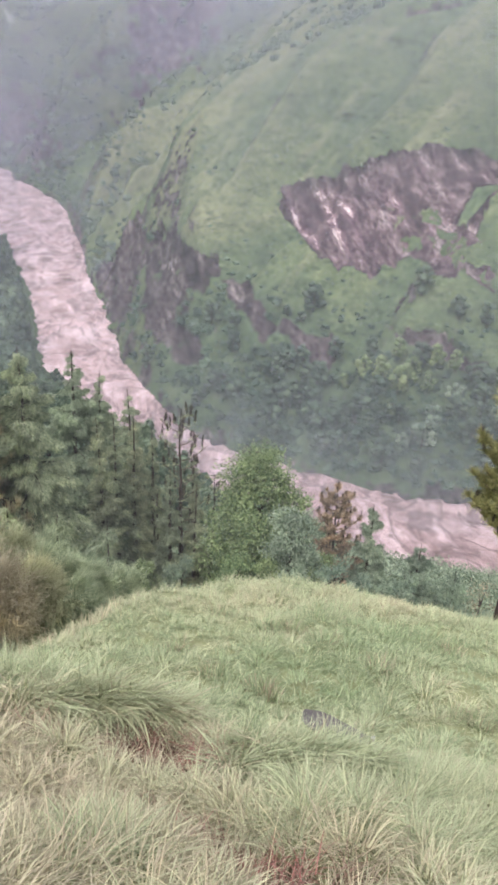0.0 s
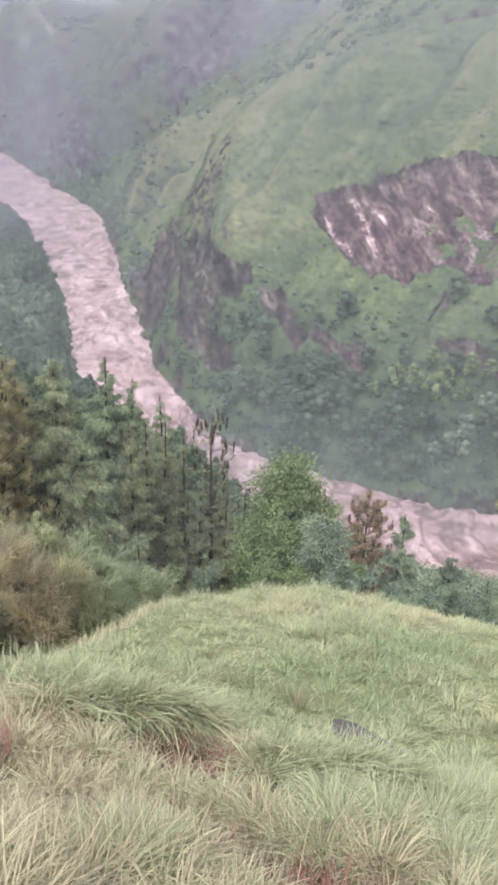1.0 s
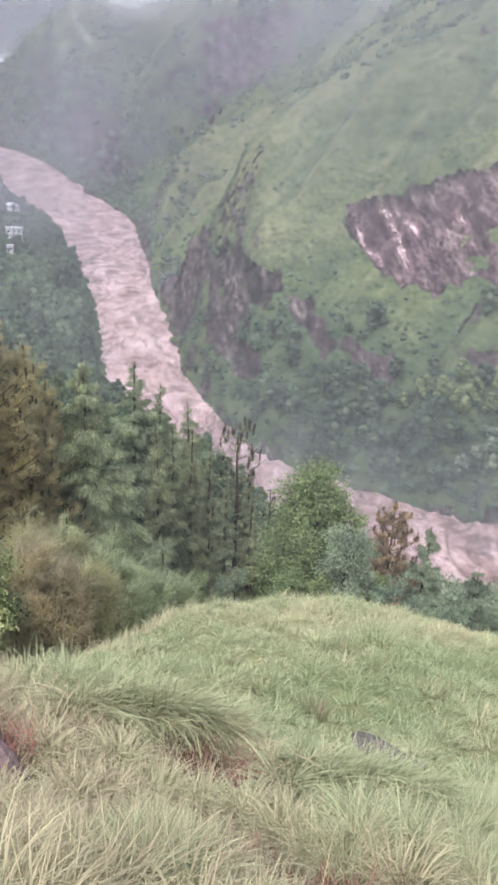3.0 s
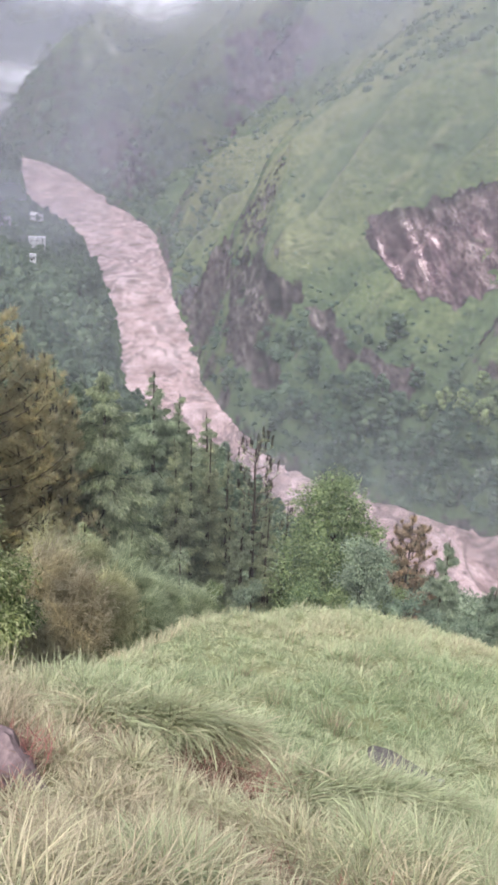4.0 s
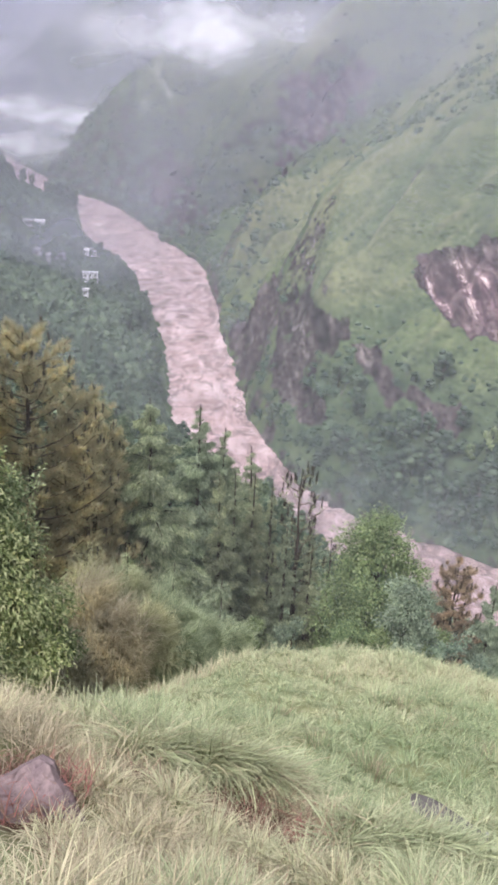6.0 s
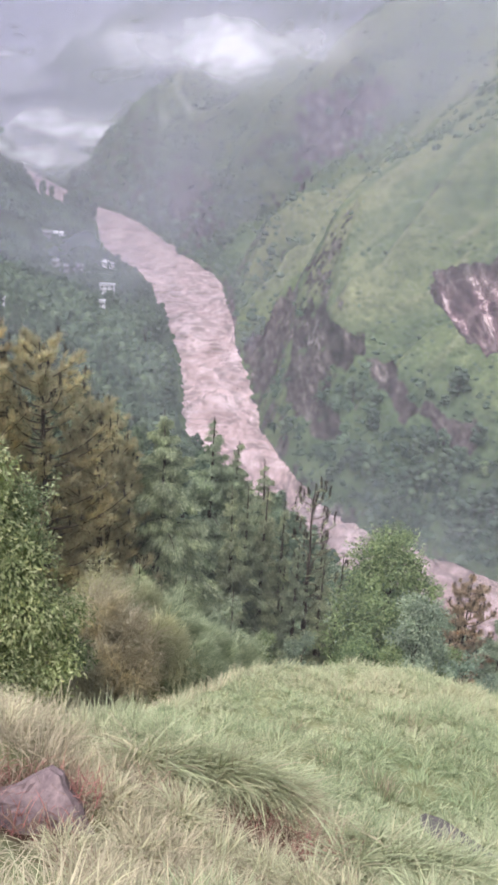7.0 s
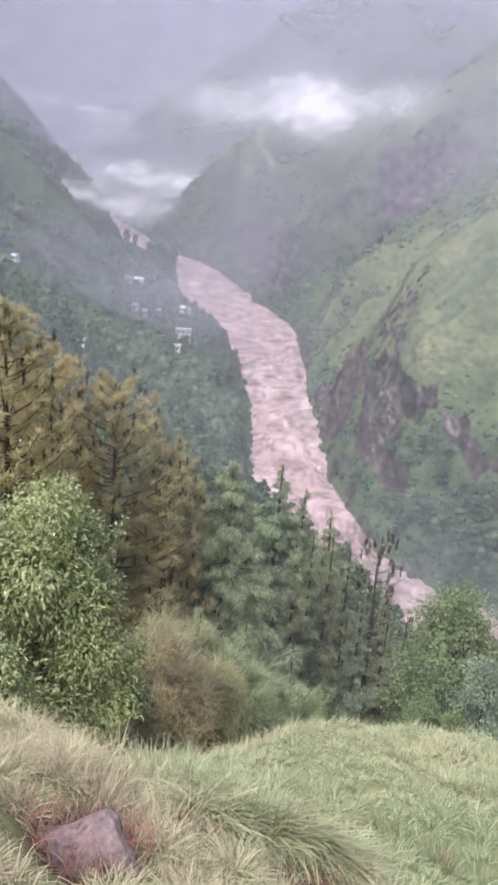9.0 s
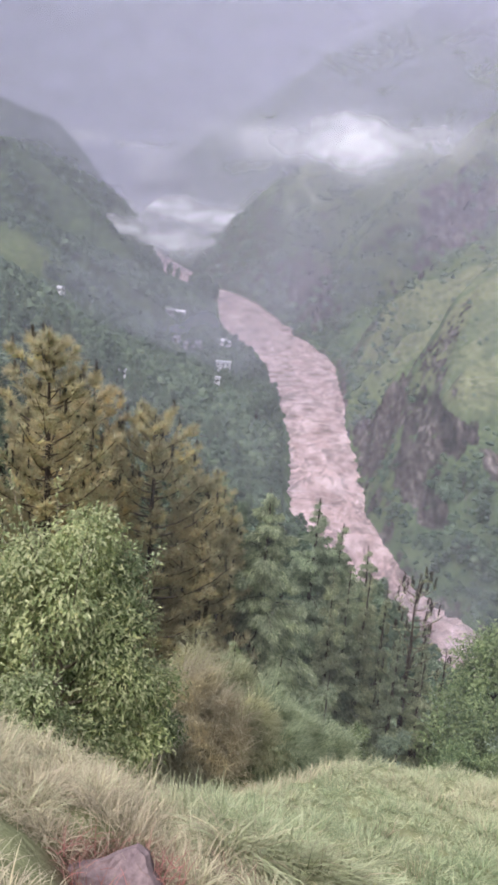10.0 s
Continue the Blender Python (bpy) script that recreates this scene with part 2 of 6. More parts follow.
PALE_WALL = stone_material("whitewash", (0.62, 0.62, 0.64), (0.80, 0.80, 0.80), 0.8)
OPENING = stone_material("dark_opening", (0.02, 0.02, 0.025), (0.05, 0.05, 0.055), 2.0)
RED_ROCK = stone_material("violet_slate", (0.150, 0.110, 0.120), (0.30, 0.225, 0.225), 5.0)
GREY_ROCK = stone_material("grey_slab", (0.075, 0.068, 0.064), (0.20, 0.182, 0.172), 6.0)


def mist_material(name, colour, wisps):
    """Drifting droplets: mostly clear, the rest scatters daylight both ways."""
    m = bpy.data.materials.new(name)
    m.use_nodes = True
    n, l = m.node_tree.nodes, m.node_tree.links
    n.remove(n["Principled BSDF"])
    clear, front, back_ = n.new("ShaderNodeBsdfTransparent"), n.new("ShaderNodeBsdfDiffuse"), n.new("ShaderNodeBsdfTranslucent")
    both, out = n.new("ShaderNodeMixShader"), n.new("ShaderNodeMixShader")
    for s in (front, back_):
        s.inputs["Color"].default_value = (*colour, 1)
    l.new(front.outputs[0], both.inputs[1])
    l.new(back_.outputs[0], both.inputs[2])
    puff = noise_tex(n, l, 0.017 if name == "cloud" else 0.012, 7, 0.62, (1, 1, 1.6), (0, 0, 0), 0.5)
    thick = math_node(n, l, "MULTIPLY", attribute(n, "thick"), ramp(n, l, puff, wisps))
    l.new(math_node(n, l, "MINIMUM", thick, 0.97), out.inputs[0])
    l.new(clear.outputs[0], out.inputs[1])
    l.new(both.outputs[0], out.inputs[2])
    l.new(out.outputs[0], n["Material Output"].inputs["Surface"])
    return m


# haze tint painted in: far sheets more lavender, near ones greyer
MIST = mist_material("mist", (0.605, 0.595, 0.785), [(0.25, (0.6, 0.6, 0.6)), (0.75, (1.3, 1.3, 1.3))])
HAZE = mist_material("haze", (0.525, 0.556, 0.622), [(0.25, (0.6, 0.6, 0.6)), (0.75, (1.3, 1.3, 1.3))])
CLOUD = mist_material("cloud", (0.93, 0.935, 1.0), [(0.25, (0.30, 0.30, 0.30)), (0.50, (0.95, 0.95, 0.95)), (0.72, (1.5, 1.5, 1.5))])

# ---- the lie of the land (metres; x to the right, y up the valley, z up; the eye stands over the origin) ----
def lattice(ix, iy, seed):
    n = (ix.astype(np.int64) * 374761393 + iy.astype(np.int64) * 668265263 + seed * 974634777) & 0x7FFFFFFF
    n = ((n ^ (n >> 13)) * 1274126177) & 0x7FFFFFFF
    return ((n ^ (n >> 16)) & 0xFFFF) / 65535.0


def value_noise(x, y, seed=0):
    fx, fy = np.floor(x), np.floor(y)
    u, v = x - fx, y - fy
    u, v = u * u * u * (u * (6 * u - 15) + 10), v * v * v * (v * (6 * v - 15) + 10)
    a, b = lattice(fx, fy, seed), lattice(fx + 1, fy, seed)
    c, d = lattice(fx, fy + 1, seed), lattice(fx + 1, fy + 1, seed)
    return (a + (b - a) * u) * (1 - v) + (c + (d - c) * u) * v


def fbm(x, y, octaves=5, seed=0, gain=0.5):
    total, amp, norm = np.zeros_like(x), 1.0, 0.0
    for k in range(octaves):
        c, s = math.cos(0.7 * k), math.sin(0.7 * k)
        total += amp * (2 * value_noise((c * x - s * y) * 2 ** k, (s * x + c * y) * 2 ** k, seed + 17 * k) - 1)
        norm += amp
        amp *= gain
    return total / norm


def ridged(x, y, octaves=4, seed=0):
    total, amp, norm = np.zeros_like(x), 1.0, 0.0
    for k in range(octaves):
        c, s = math.cos(0.9 * k), math.sin(0.9 * k)
        n = 2 * value_noise((c * x - s * y) * 2 ** k, (s * x + c * y) * 2 ** k, seed + 31 * k) - 1
        total += amp * (1 - np.abs(n) * 2)
        norm += amp
        amp *= 0.5
    return total / norm


def smooth(a, b, t):
    u = np.clip((t - a) / (b - a), 0, 1)
    return u * u * (3 - 2 * u)


def along(points, x, y):
    """Nearest place on a polyline: distance, side (+1 on its left hand), and the other columns of the points there."""
    pts = np.array(points, float)
    best = np.full(x.shape, 1e18)
    side = np.ones(x.shape)
    extra = [np.zeros(x.shape) for _ in range(pts.shape[1] - 2)]
    for p, q in zip(pts[:-1], pts[1:]):
        ex, ey = q[0] - p[0], q[1] - p[1]
        u = np.clip(((x - p[0]) * ex + (y - p[1]) * ey) / (ex * ex + ey * ey), 0, 1)
        dx, dy = x - p[0] - u * ex, y - p[1] - u * ey
        d2 = dx * dx + dy * dy
        near = d2 < best
        best = np.where(near, d2, best)
        side = np.where(near, np.sign(ex * dy - ey * dx + 1e-9), side)
        for k in range(len(extra)):
            extra[k] = np.where(near, p[2 + k] + u * (q[2 + k] - p[2 + k]), extra[k])
    return np.sqrt(best), side, extra


# the river's middle: x, y, half its width, its level; from downstream to upstream
RIVER = [(420, 40, 20, -113), (240, 118, 20, -111), (150, 150, 19, -110), (95, 171, 18, -110), (66, 180, 17, -110), (47, 197, 11, -110),
         (19, 215, 12, -110), (-5, 250, 12, -110), (-27, 300, 15, -108), (-33, 335, 17, -106), (-43, 387, 16.5, -104), (-53, 434, 17.5, -101.5),
         (-69, 494, 23, -99), (-81, 554, 26, -96), (-96, 600, 28, -94), (-117, 640, 30, -92), (-137, 675, 31, -90), (-165, 744, 29, -87),
         (-195, 829, 23, -83), (-226, 885, 20, -80), (-298, 966, 21, -76), (-345, 1060, 26, -71), (-398, 1154, 27, -67), (-432, 1220, 27, -64), (-590, 1500, 28, -50), (-900, 2100, 30, -20), (-1900, 4400, 30, 60)]
# mountain spurs: crest from the toe at the river upwards (x, y, z), slope towards the viewer, slope behind
SPURS = [
    ([(-10.1, 302, -108), (-10.3, 322, -98), (-5.1, 340, -85), (-2.9, 354, -62), (-1.1, 367, -39), (10.2, 392, -27), (23, 420, -14.2), (42, 455, 0.4), (68, 495, 17.3), (94, 535, 40), (127, 575, 67), (240, 720, 150), (600, 950, 360)], 0.66, 2.8),
    ([(-40, 476, -100), (-46, 492, -82), (-48, 504, -70), (-40, 522, -57), (-25, 548, -43), (-6.4, 580, -31), (26, 625, -11.2), (58, 665, 6.8), (190, 790, 130), (500, 950, 330)], 0.72, 1.5),
    ([(-72, 650, -85), (-76, 700, -56), (-70, 750, -9), (-42, 810, 32), (-12.7, 865, 67), (14, 910, 107), (44, 950, 142), (220, 1080, 280), (700, 1300, 520)], 0.9, 1.4),
    ([(-264, 960, -76), (-240, 940, -30), (-214, 965, 3.6), (-195, 985, 37), (-170, 1010, 75), (-134, 1080, 116), (-66, 1180, 171), (160, 1400, 320), (500, 1700, 560)], 0.75, 0.9),
    ([(-540, 1380, -50), (-490, 1418, 82), (-455, 1534, 155), (-388, 1655, 215), (-275, 1880, 379), (0, 2300, 640)], 0.75, 0.8),
    ([(-250, 722, -62), (-262, 675, -42), (-270, 628, -31), (-282, 557, -13), (-290, 486, 2), (-480, 380, 110), (-900, 200, 380)], 0.45, 0.62),
    ([(-372, 1015, -70), (-352, 955, -12), (-356, 890, 14), (-363, 828, 30), (-375, 763, 47), (-398, 694, 58), (-650, 560, 230), (-1000, 400, 420)], 0.6, 1.9),
    ([(-455, 1280, -50), (-434, 1257, 45), (-457, 1217, 66), (-502, 1145, 108), (-531, 1076, 114), (-572, 998, 128), (-950, 800, 330)], 0.6, 0.6),
]
# the broad shoulder of the nearest mountain, in front of its crest
SHOULDER = [(-1, 365, -39), (32, 384, -11), (74, 393, 9), (135, 398, 31), (264, 385, 80), (500, 350, 190), (900, 260, 330)]
# brow of the knoll: beyond it the ground falls away
BROW = [(-60, -22), (-20, 0.5), (-8, 4.2), (-3.9, 6.2), (-3.2, 8.4), (-2.3, 11.3), (-0.2, 16.2), (2.4, 18.2), (6, 17.8), (9.3, 15.0), (18, 8), (60, -14)]
FALL = [(-40, 21), (-10, 5.5), (0, 0), (2, -1.35), (4.2, -2.75), (6, -4.5), (8, -6.4), (10, -7.8), (14, -9.6), (17.5, -11.1), (24, -14), (40, -21), (80, -38)]

# gaps with reddish roots and soil, dark also for tussock shade: x, y, reach, redness
BARE_SHADED = [(-0.30, 4.20, 0.20, 0.05), (-0.06, 4.20, 0.22, 0.08), (0.18, 4.22, 0.22, 0.14), (0.42, 3.92, 0.20, 0.18), (0.60, 3.52, 0.18, 0.1), (0.82, 3.46, 0.18, 0.1), (0.02, 3.02, 0.17, 0.05), (0.27, 2.78, 0.19, 0.2), (0.42, 2.62, 0.12, 0.14), (0.61, 2.44, 0.18, 0.24), (1.03, 2.36, 0.12, 0.03), (-1.30, 3.34, 0.31, 0.22), (-0.72, 4.10, 0.16, 0.02), (-0.46, 4.18, 0.14, 0.02), (-0.86, 2.75, 0.10, 0.02), (1.4, 3.72, 0.14, 0.05)]


def knoll(x, y):
    f = np.array(FALL)
    z = np.interp(y, f[:, 0], f[:, 1])
    z = z - 0.30 * x * (1 - smooth(5, 14, y)) - 0.03 * x * smooth(5, 14, y)
    z = z - 0.13 * np.maximum(x - 4, 0) * smooth(8, 14, y)
    d, side, _ = along(BROW, x, y)
    out = np.where(side > 0, d, 0)
    z = z - 0.62 * (np.sqrt(out * out + 0.25) - 0.5) - 0.9 * smooth(0, 2.2, out)
    z = z + 0.14 * fbm(x / 1.6, y / 1.6, 4, 3) + 0.17 * fbm(x / 0.6, y / 0.5, 2, 4) * (1 - smooth(5, 8, y)) + 0.10 * fbm(x / 1.3, y / 0.8, 2, 6) * smooth(5, 8, y) + 0.22 * fbm(x / 5, y / 5, 3, 9)
    # a lower grassy shoulder between the thicket and the pines
    z = z + 3.0 * smooth(0.2, 3.0, out) * np.exp(-(((x + 4.7) / 3.3) ** 2 + ((y - 17.8) / 2.8) ** 2)) + 1.0 * fbm(x / 1.7, y / 1.7, 2, 78) * smooth(0.5, 3, out)
    for cx, cy, gap, _ in BARE_SHADED:
        z = z - 0.11 * np.exp(-(((x - cx) ** 2 + (y - cy) ** 2) / (gap * 1.2) ** 2))
    # a tussocky ledge at the foot of the bank
    z = z + 0.42 * np.exp(-(((x + 1.0) / 1.2) ** 2 + ((y - 5.1) / 0.7) ** 2)) + 0.15 * np.exp(-(((x - 0.9) / 0.8) ** 2 + ((y - 5.0) / 0.6) ** 2))
    return z


def gullies(x, y):
    """Ribs (+) and gullies (-) that slant down the opposite slope."""
    bend = 26 * fbm(x / 90, y / 90, 3, 54)
    u = (x - 0.9 * y + bend) / 66
    f = u - np.floor(u)
    # each rib climbs slowly from its gully and breaks off behind its crest
    rise = np.where(f < 0.86, 1 - f / 0.86, (f - 0.86) / 0.14)
    return 2 * rise * (0.45 + 0.75 * value_noise(x / 110, y / 110, 56)) - 1


def ground_height(x, y):
    d, side, (half, level) = along(RIVER, x, y)
    t = d - half
    r = np.hypot(x, y)
    detail = 3.2 * ridged(x / 55, y / 55, 4, 5) + 4.5 * fbm(x / 90, y / 90, 4, 8)
    rough = smooth(4, 40, t)
    # gullies that run down the opposite slope on the slant
    gully = 6.5 * gullies(x, y) + 3.2 * ridged((x - 0.9 * y) / 23, (x + y) / 110, 3, 52)
    # the viewer's side of the river
    left = level + (0.58 - 0.30 * smooth(320, 440, y)) * np.clip(t, 0, 190) + np.where(y < 90, 0.48, 0.16) * np.maximum(t - 190, 0) + detail * rough * 0.8
    right = level + 3 + 0.12 * np.maximum(t, 0)
    for k, (crest, face, rear) in enumerate(SPURS):
        wander = 1 + 0.12 * fbm(x / 70, y / 70, 3, 40 + k)
        z = np.full(x.shape, -1e9)
        for a, b in zip(crest[:-1], crest[1:]):
            cd, cs, (cz,) = along([a, b], x, y)
            z = np.maximum(z, cz - np.where(cs < 0, face, rear) * cd * wander * (1 if k < 5 else 1 + cd / 500) + (detail + (gully if k < 5 else 0)) * np.clip(cd / 25, 0.30, 1))
        if k == 0:
            rim, edge, (top,) = along(crest, x, y)
            for a, b in zip(SHOULDER[:-1], SHOULDER[1:]):
                cd, cs, (cz,) = along([a, b], x, y)
                body = cz - np.where(cs < 0, 0.66, 0.22) * cd * wander + (detail + gully) * np.clip(np.minimum(cd, rim) / 25, 0.30, 1)
                z = np.where(edge < 0, np.maximum(z, np.minimum(body, top + 0.35 * rim + 2 * detail * np.clip(rim / 60, 0, 1) + np.where(cs < 0, 1.5 * cd, 0))), z)
        if k < 5:
            right = np.maximum(right, z)
        else:
            left = np.maximum(left, z)
    right = np.minimum(right, level + (1.2 + 0.7 * smooth(255, 300, y)) * np.maximum(t, 0) + 2 * smooth(0, 3, t) + detail * 0.3)
    left = np.minimum(left, level + (0.7 + 0.7 * smooth(650, 900, y)) * np.maximum(t, 0) + 1.5 + detail * 0.5 * rough)
    z = np.where(side < 0, right, left)
    z = np.where(t < 0, level - 2.5 * smooth(0, 4, -t), z)
    near = 1 - smooth(26, 60, r + 6 * fbm(x / 20, y / 20, 2, 77))
    return z * (1 - near) + knoll(x, y) * near

# ---- ground mesh and mesh tools ----
def build_mesh(name, verts, groups, mats, attrs=None, flat=False):
    """A mesh from vertices (n, 3) and arrays of faces, each (m, 3) or (m, 4)."""
    verts = np.asarray(verts, np.float32)
    me = bpy.data.meshes.new(name)
    groups = [np.asarray(g, np.int32) for g in groups if len(g)]
    loops = np.concatenate([g.ravel() for g in groups])
    totals = np.concatenate([np.full(len(g), g.shape[1], np.int32) for g in groups])
    starts = np.concatenate([[0], np.cumsum(totals)[:-1]]).astype(np.int32)
    me.vertices.add(len(verts))
    me.vertices.foreach_set("co", verts.ravel())
    me.loops.add(len(loops))
    me.loops.foreach_set("vertex_index", loops.astype(np.int32))
    me.polygons.add(len(totals))
    me.polygons.foreach_set("loop_start", starts)
    for key, values in (attrs or {}).items():
        me.attributes.new(key, "FLOAT", "POINT").data.foreach_set("value", np.asarray(values, np.float32))
    me.polygons.foreach_set("use_smooth", np.full(len(totals), not flat))
    me.update(calc_edges=True)
    for mat in mats if isinstance(mats, (list, tuple)) else [mats]:
        me.materials.append(mat)
    return me


class Shape:
    """Gathers vertices and faces of one part."""

    def __init__(self):
        self.verts, self.tris, self.quads, self.count, self.hue = [], [], [], 0, []

    def add(self, verts, tris=None, quads=None, hue=None):
        verts = np.asarray(verts, float).reshape(-1, 3)
        if tris is not None and len(tris):
            self.tris.append(np.asarray(tris, np.int32).reshape(-1, 3) + self.count)
        if quads is not None and len(quads):
            self.quads.append(np.asarray(quads, np.int32).reshape(-1, 4) + self.count)
        self.verts.append(verts)
        if hue is not None:
            self.hue.append(np.broadcast_to(np.asarray(hue, float), (len(verts),)))
        self.count += len(verts)

    def tube(self, points, radii, sides=6):
        points = np.asarray(points, float)
        ring = np.arange(sides) * 2 * math.pi / sides
        out = []
        for k, p in enumerate(points):
            d = points[min(k + 1, len(points) - 1)] - points[max(k - 1, 0)]
            d = d / (np.linalg.norm(d) + 1e-9)
            a = np.cross(d, (0.3, 0.9, 0.2) if abs(d[2]) > 0.8 else (0, 0, 1))
            a = a / (np.linalg.norm(a) + 1e-9)
            b = np.cross(d, a)
            out.append(p + radii[k] * (np.cos(ring)[:, None] * a + np.sin(ring)[:, None] * b))
        i = np.arange(sides)
        quads = [np.stack([k * sides + i, k * sides + (i + 1) % sides, (k + 1) * sides + (i + 1) % sides, (k + 1) * sides + i], 1) for k in range(len(points) - 1)]
        self.add(np.concatenate(out), quads=np.concatenate(quads))

    def needles(self, roots, dirs, length, width, rng):
        """Narrow blades from roots along dirs."""
        roots, dirs = np.asarray(roots, float), np.asarray(dirs, float)
        dirs = dirs / (np.linalg.norm(dirs, axis=1, keepdims=True) + 1e-9)
        across = np.cross(dirs, rng.normal(size=dirs.shape))
        across /= np.linalg.norm(across, axis=1, keepdims=True) + 1e-9
        w = np.broadcast_to(width, (len(roots),))[:, None]
        s = np.broadcast_to(length, (len(roots),))[:, None]
        v = np.stack([roots - across * w / 2, roots + across * w / 2, roots + dirs * s], 1)
        self.add(v.reshape(-1, 3), tris=np.arange(len(roots) * 3).reshape(-1, 3))

    def leaves(self, places, tips, normals, length, width):
        """Leaf blades: two triangles folded along the rib."""
        places = np.asarray(places, float)
        tips = tips / (np.linalg.norm(tips, axis=1, keepdims=True) + 1e-9)
        side = np.cross(tips, normals)
        side /= np.linalg.norm(side, axis=1, keepdims=True) + 1e-9
        up = np.cross(side, tips)
        s = np.broadcast_to(length, (len(places),))[:, None]
        w = np.broadcast_to(width, (len(places),))[:, None]
        mid = places + tips * s * 0.45 + up * w * 0.22
        v = np.stack([places, mid + side * w / 2, places + tips * s, mid - side * w / 2], 1)
        k = np.arange(len(places))[:, None] * 4
        self.add(v.reshape(-1, 3), tris=np.concatenate([k + [0, 1, 2], k + [0, 2, 3]]))

    def mesh(self, name, mat, flat=False):
        groups = [np.concatenate(g) for g in (self.tris, self.quads) if g]
        return build_mesh(name, np.concatenate(self.verts), groups, mat, {"hue": np.concatenate(self.hue)} if self.hue else None, flat)


def part(name, shape, mat, parent=None, label="", flat=False):
    ob = new(name, shape.mesh(name, mat, flat) if isinstance(shape, Shape) else shape)
    if parent:
        ob.parent = parent
    return tagged(ob, label)


def height_at(x, y):
    return float(ground_height(np.array([float(x)]), np.array([float(y)]))[0])


# ---- the ground: one sheet to the horizon ----
# bare rock on the opposite slopes, each an outline (x, z)
SCAR = [(48, -38), (64, -37), (81, -33), (86, -29), (103, -23), (131, -26), (130, -32), (118, -38), (112, -46), (104, -51), (98, -57), (86, -62), (60, -60), (54, -54), (49, -46)]
TOE = [(-2, -77), (1, -67), (7, -60), (24, -60), (25, -67), (12, -76), (8, -84), (17, -87), (17, -93), (8, -96), (-2, -95), (-4, -87)]
# rock in a shaded gully; its gloom is put in by the dark rock colour
RAVINE = [(-35, -95), (-26, -81), (-6, -65), (-3, -72), (-5, -83), (-9, -93), (-15, -104), (-22, -103)]
FAR_WALL = [(-23, 47), (-3, 65), (22, 63), (49, 75), (75, 55), (45, 10), (15, -10), (-17, -23), (-14, 13)]
# outline, nearest and farthest y, how freshly broken, how deep it cuts in
CRAGS = [
    (SCAR, 235, 345, 1.0, 3.5),
    ([(101, -47), (118, -44), (117, -48), (101, -50)], 240, 300, 0.3, 1.2),
    ([(99, -52), (107, -54), (114, -56), (111, -61), (99, -56)], 228, 275, 0.3, 1.5),
    ([(77, -74), (81, -71), (91, -73), (102, -79), (100, -81), (84, -77)], 205, 258, 0.15, 1.2),
    (TOE, 250, 365, 0.08, 2.5),
    ([(22, -67), (31, -69), (36, -71), (39, -77), (37, -82), (25, -77)], 240, 300, 0.12, 2.0),
    ([(44, -75), (51, -79), (60, -81), (61, -86), (54, -89), (46, -83)], 228, 270, 0.12, 2.0),
    (RAVINE, 322, 455, 0.12, 3.0),
    ([(-54, -86), (-40, -95), (-38, -103), (-46, -100), (-59, -89)], 430, 590, 0.3, 2.0),
    (FAR_WALL, 660, 930, 0.29, 6.0),
    ([(-169, -32), (-130, -17), (-85, -30), (-67, -69), (-85, -88), (-133, -83)], 650, 960, 0.1, 5.0),
]


# freshest breaks in the great scar: x, z, half width, half length, how fresh
FRESH = [(55, -50, 1.7, 7, 0.75), (59, -55, 1.3, 6, 0.7), (68, -50, 2.6, 6, 0.95), (73, -45, 2.4, 5, 0.8), (67, -42, 1.6, 3, 0.4), (76, -52, 1.5, 4, 0.55), (87, -37, 1.8, 3.5, 0.6), (91, -40, 1.5, 3, 0.5), (103, -30, 2.2, 2.5, 0.5)]


def inside(outline, u, v):
    """Distance into the outline (minus: outside it)."""
    pts = np.array(outline, float)
    best, odd = np.full(u.shape, 1e18), np.zeros(u.shape, bool)
    for p, q in zip(pts, np.roll(pts, -1, 0)):
        e = q - p
        k = np.clip(((u - p[0]) * e[0] + (v - p[1]) * e[1]) / (e @ e), 0, 1)
        best = np.minimum(best, (u - p[0] - k * e[0]) ** 2 + (v - p[1] - k * e[1]) ** 2)
        if e[1]:
            odd ^= ((p[1] > v) != (q[1] > v)) & (u < p[0] + (v - p[1]) / e[1] * e[0])
    return np.sqrt(best) * np.where(odd, 1, -1)


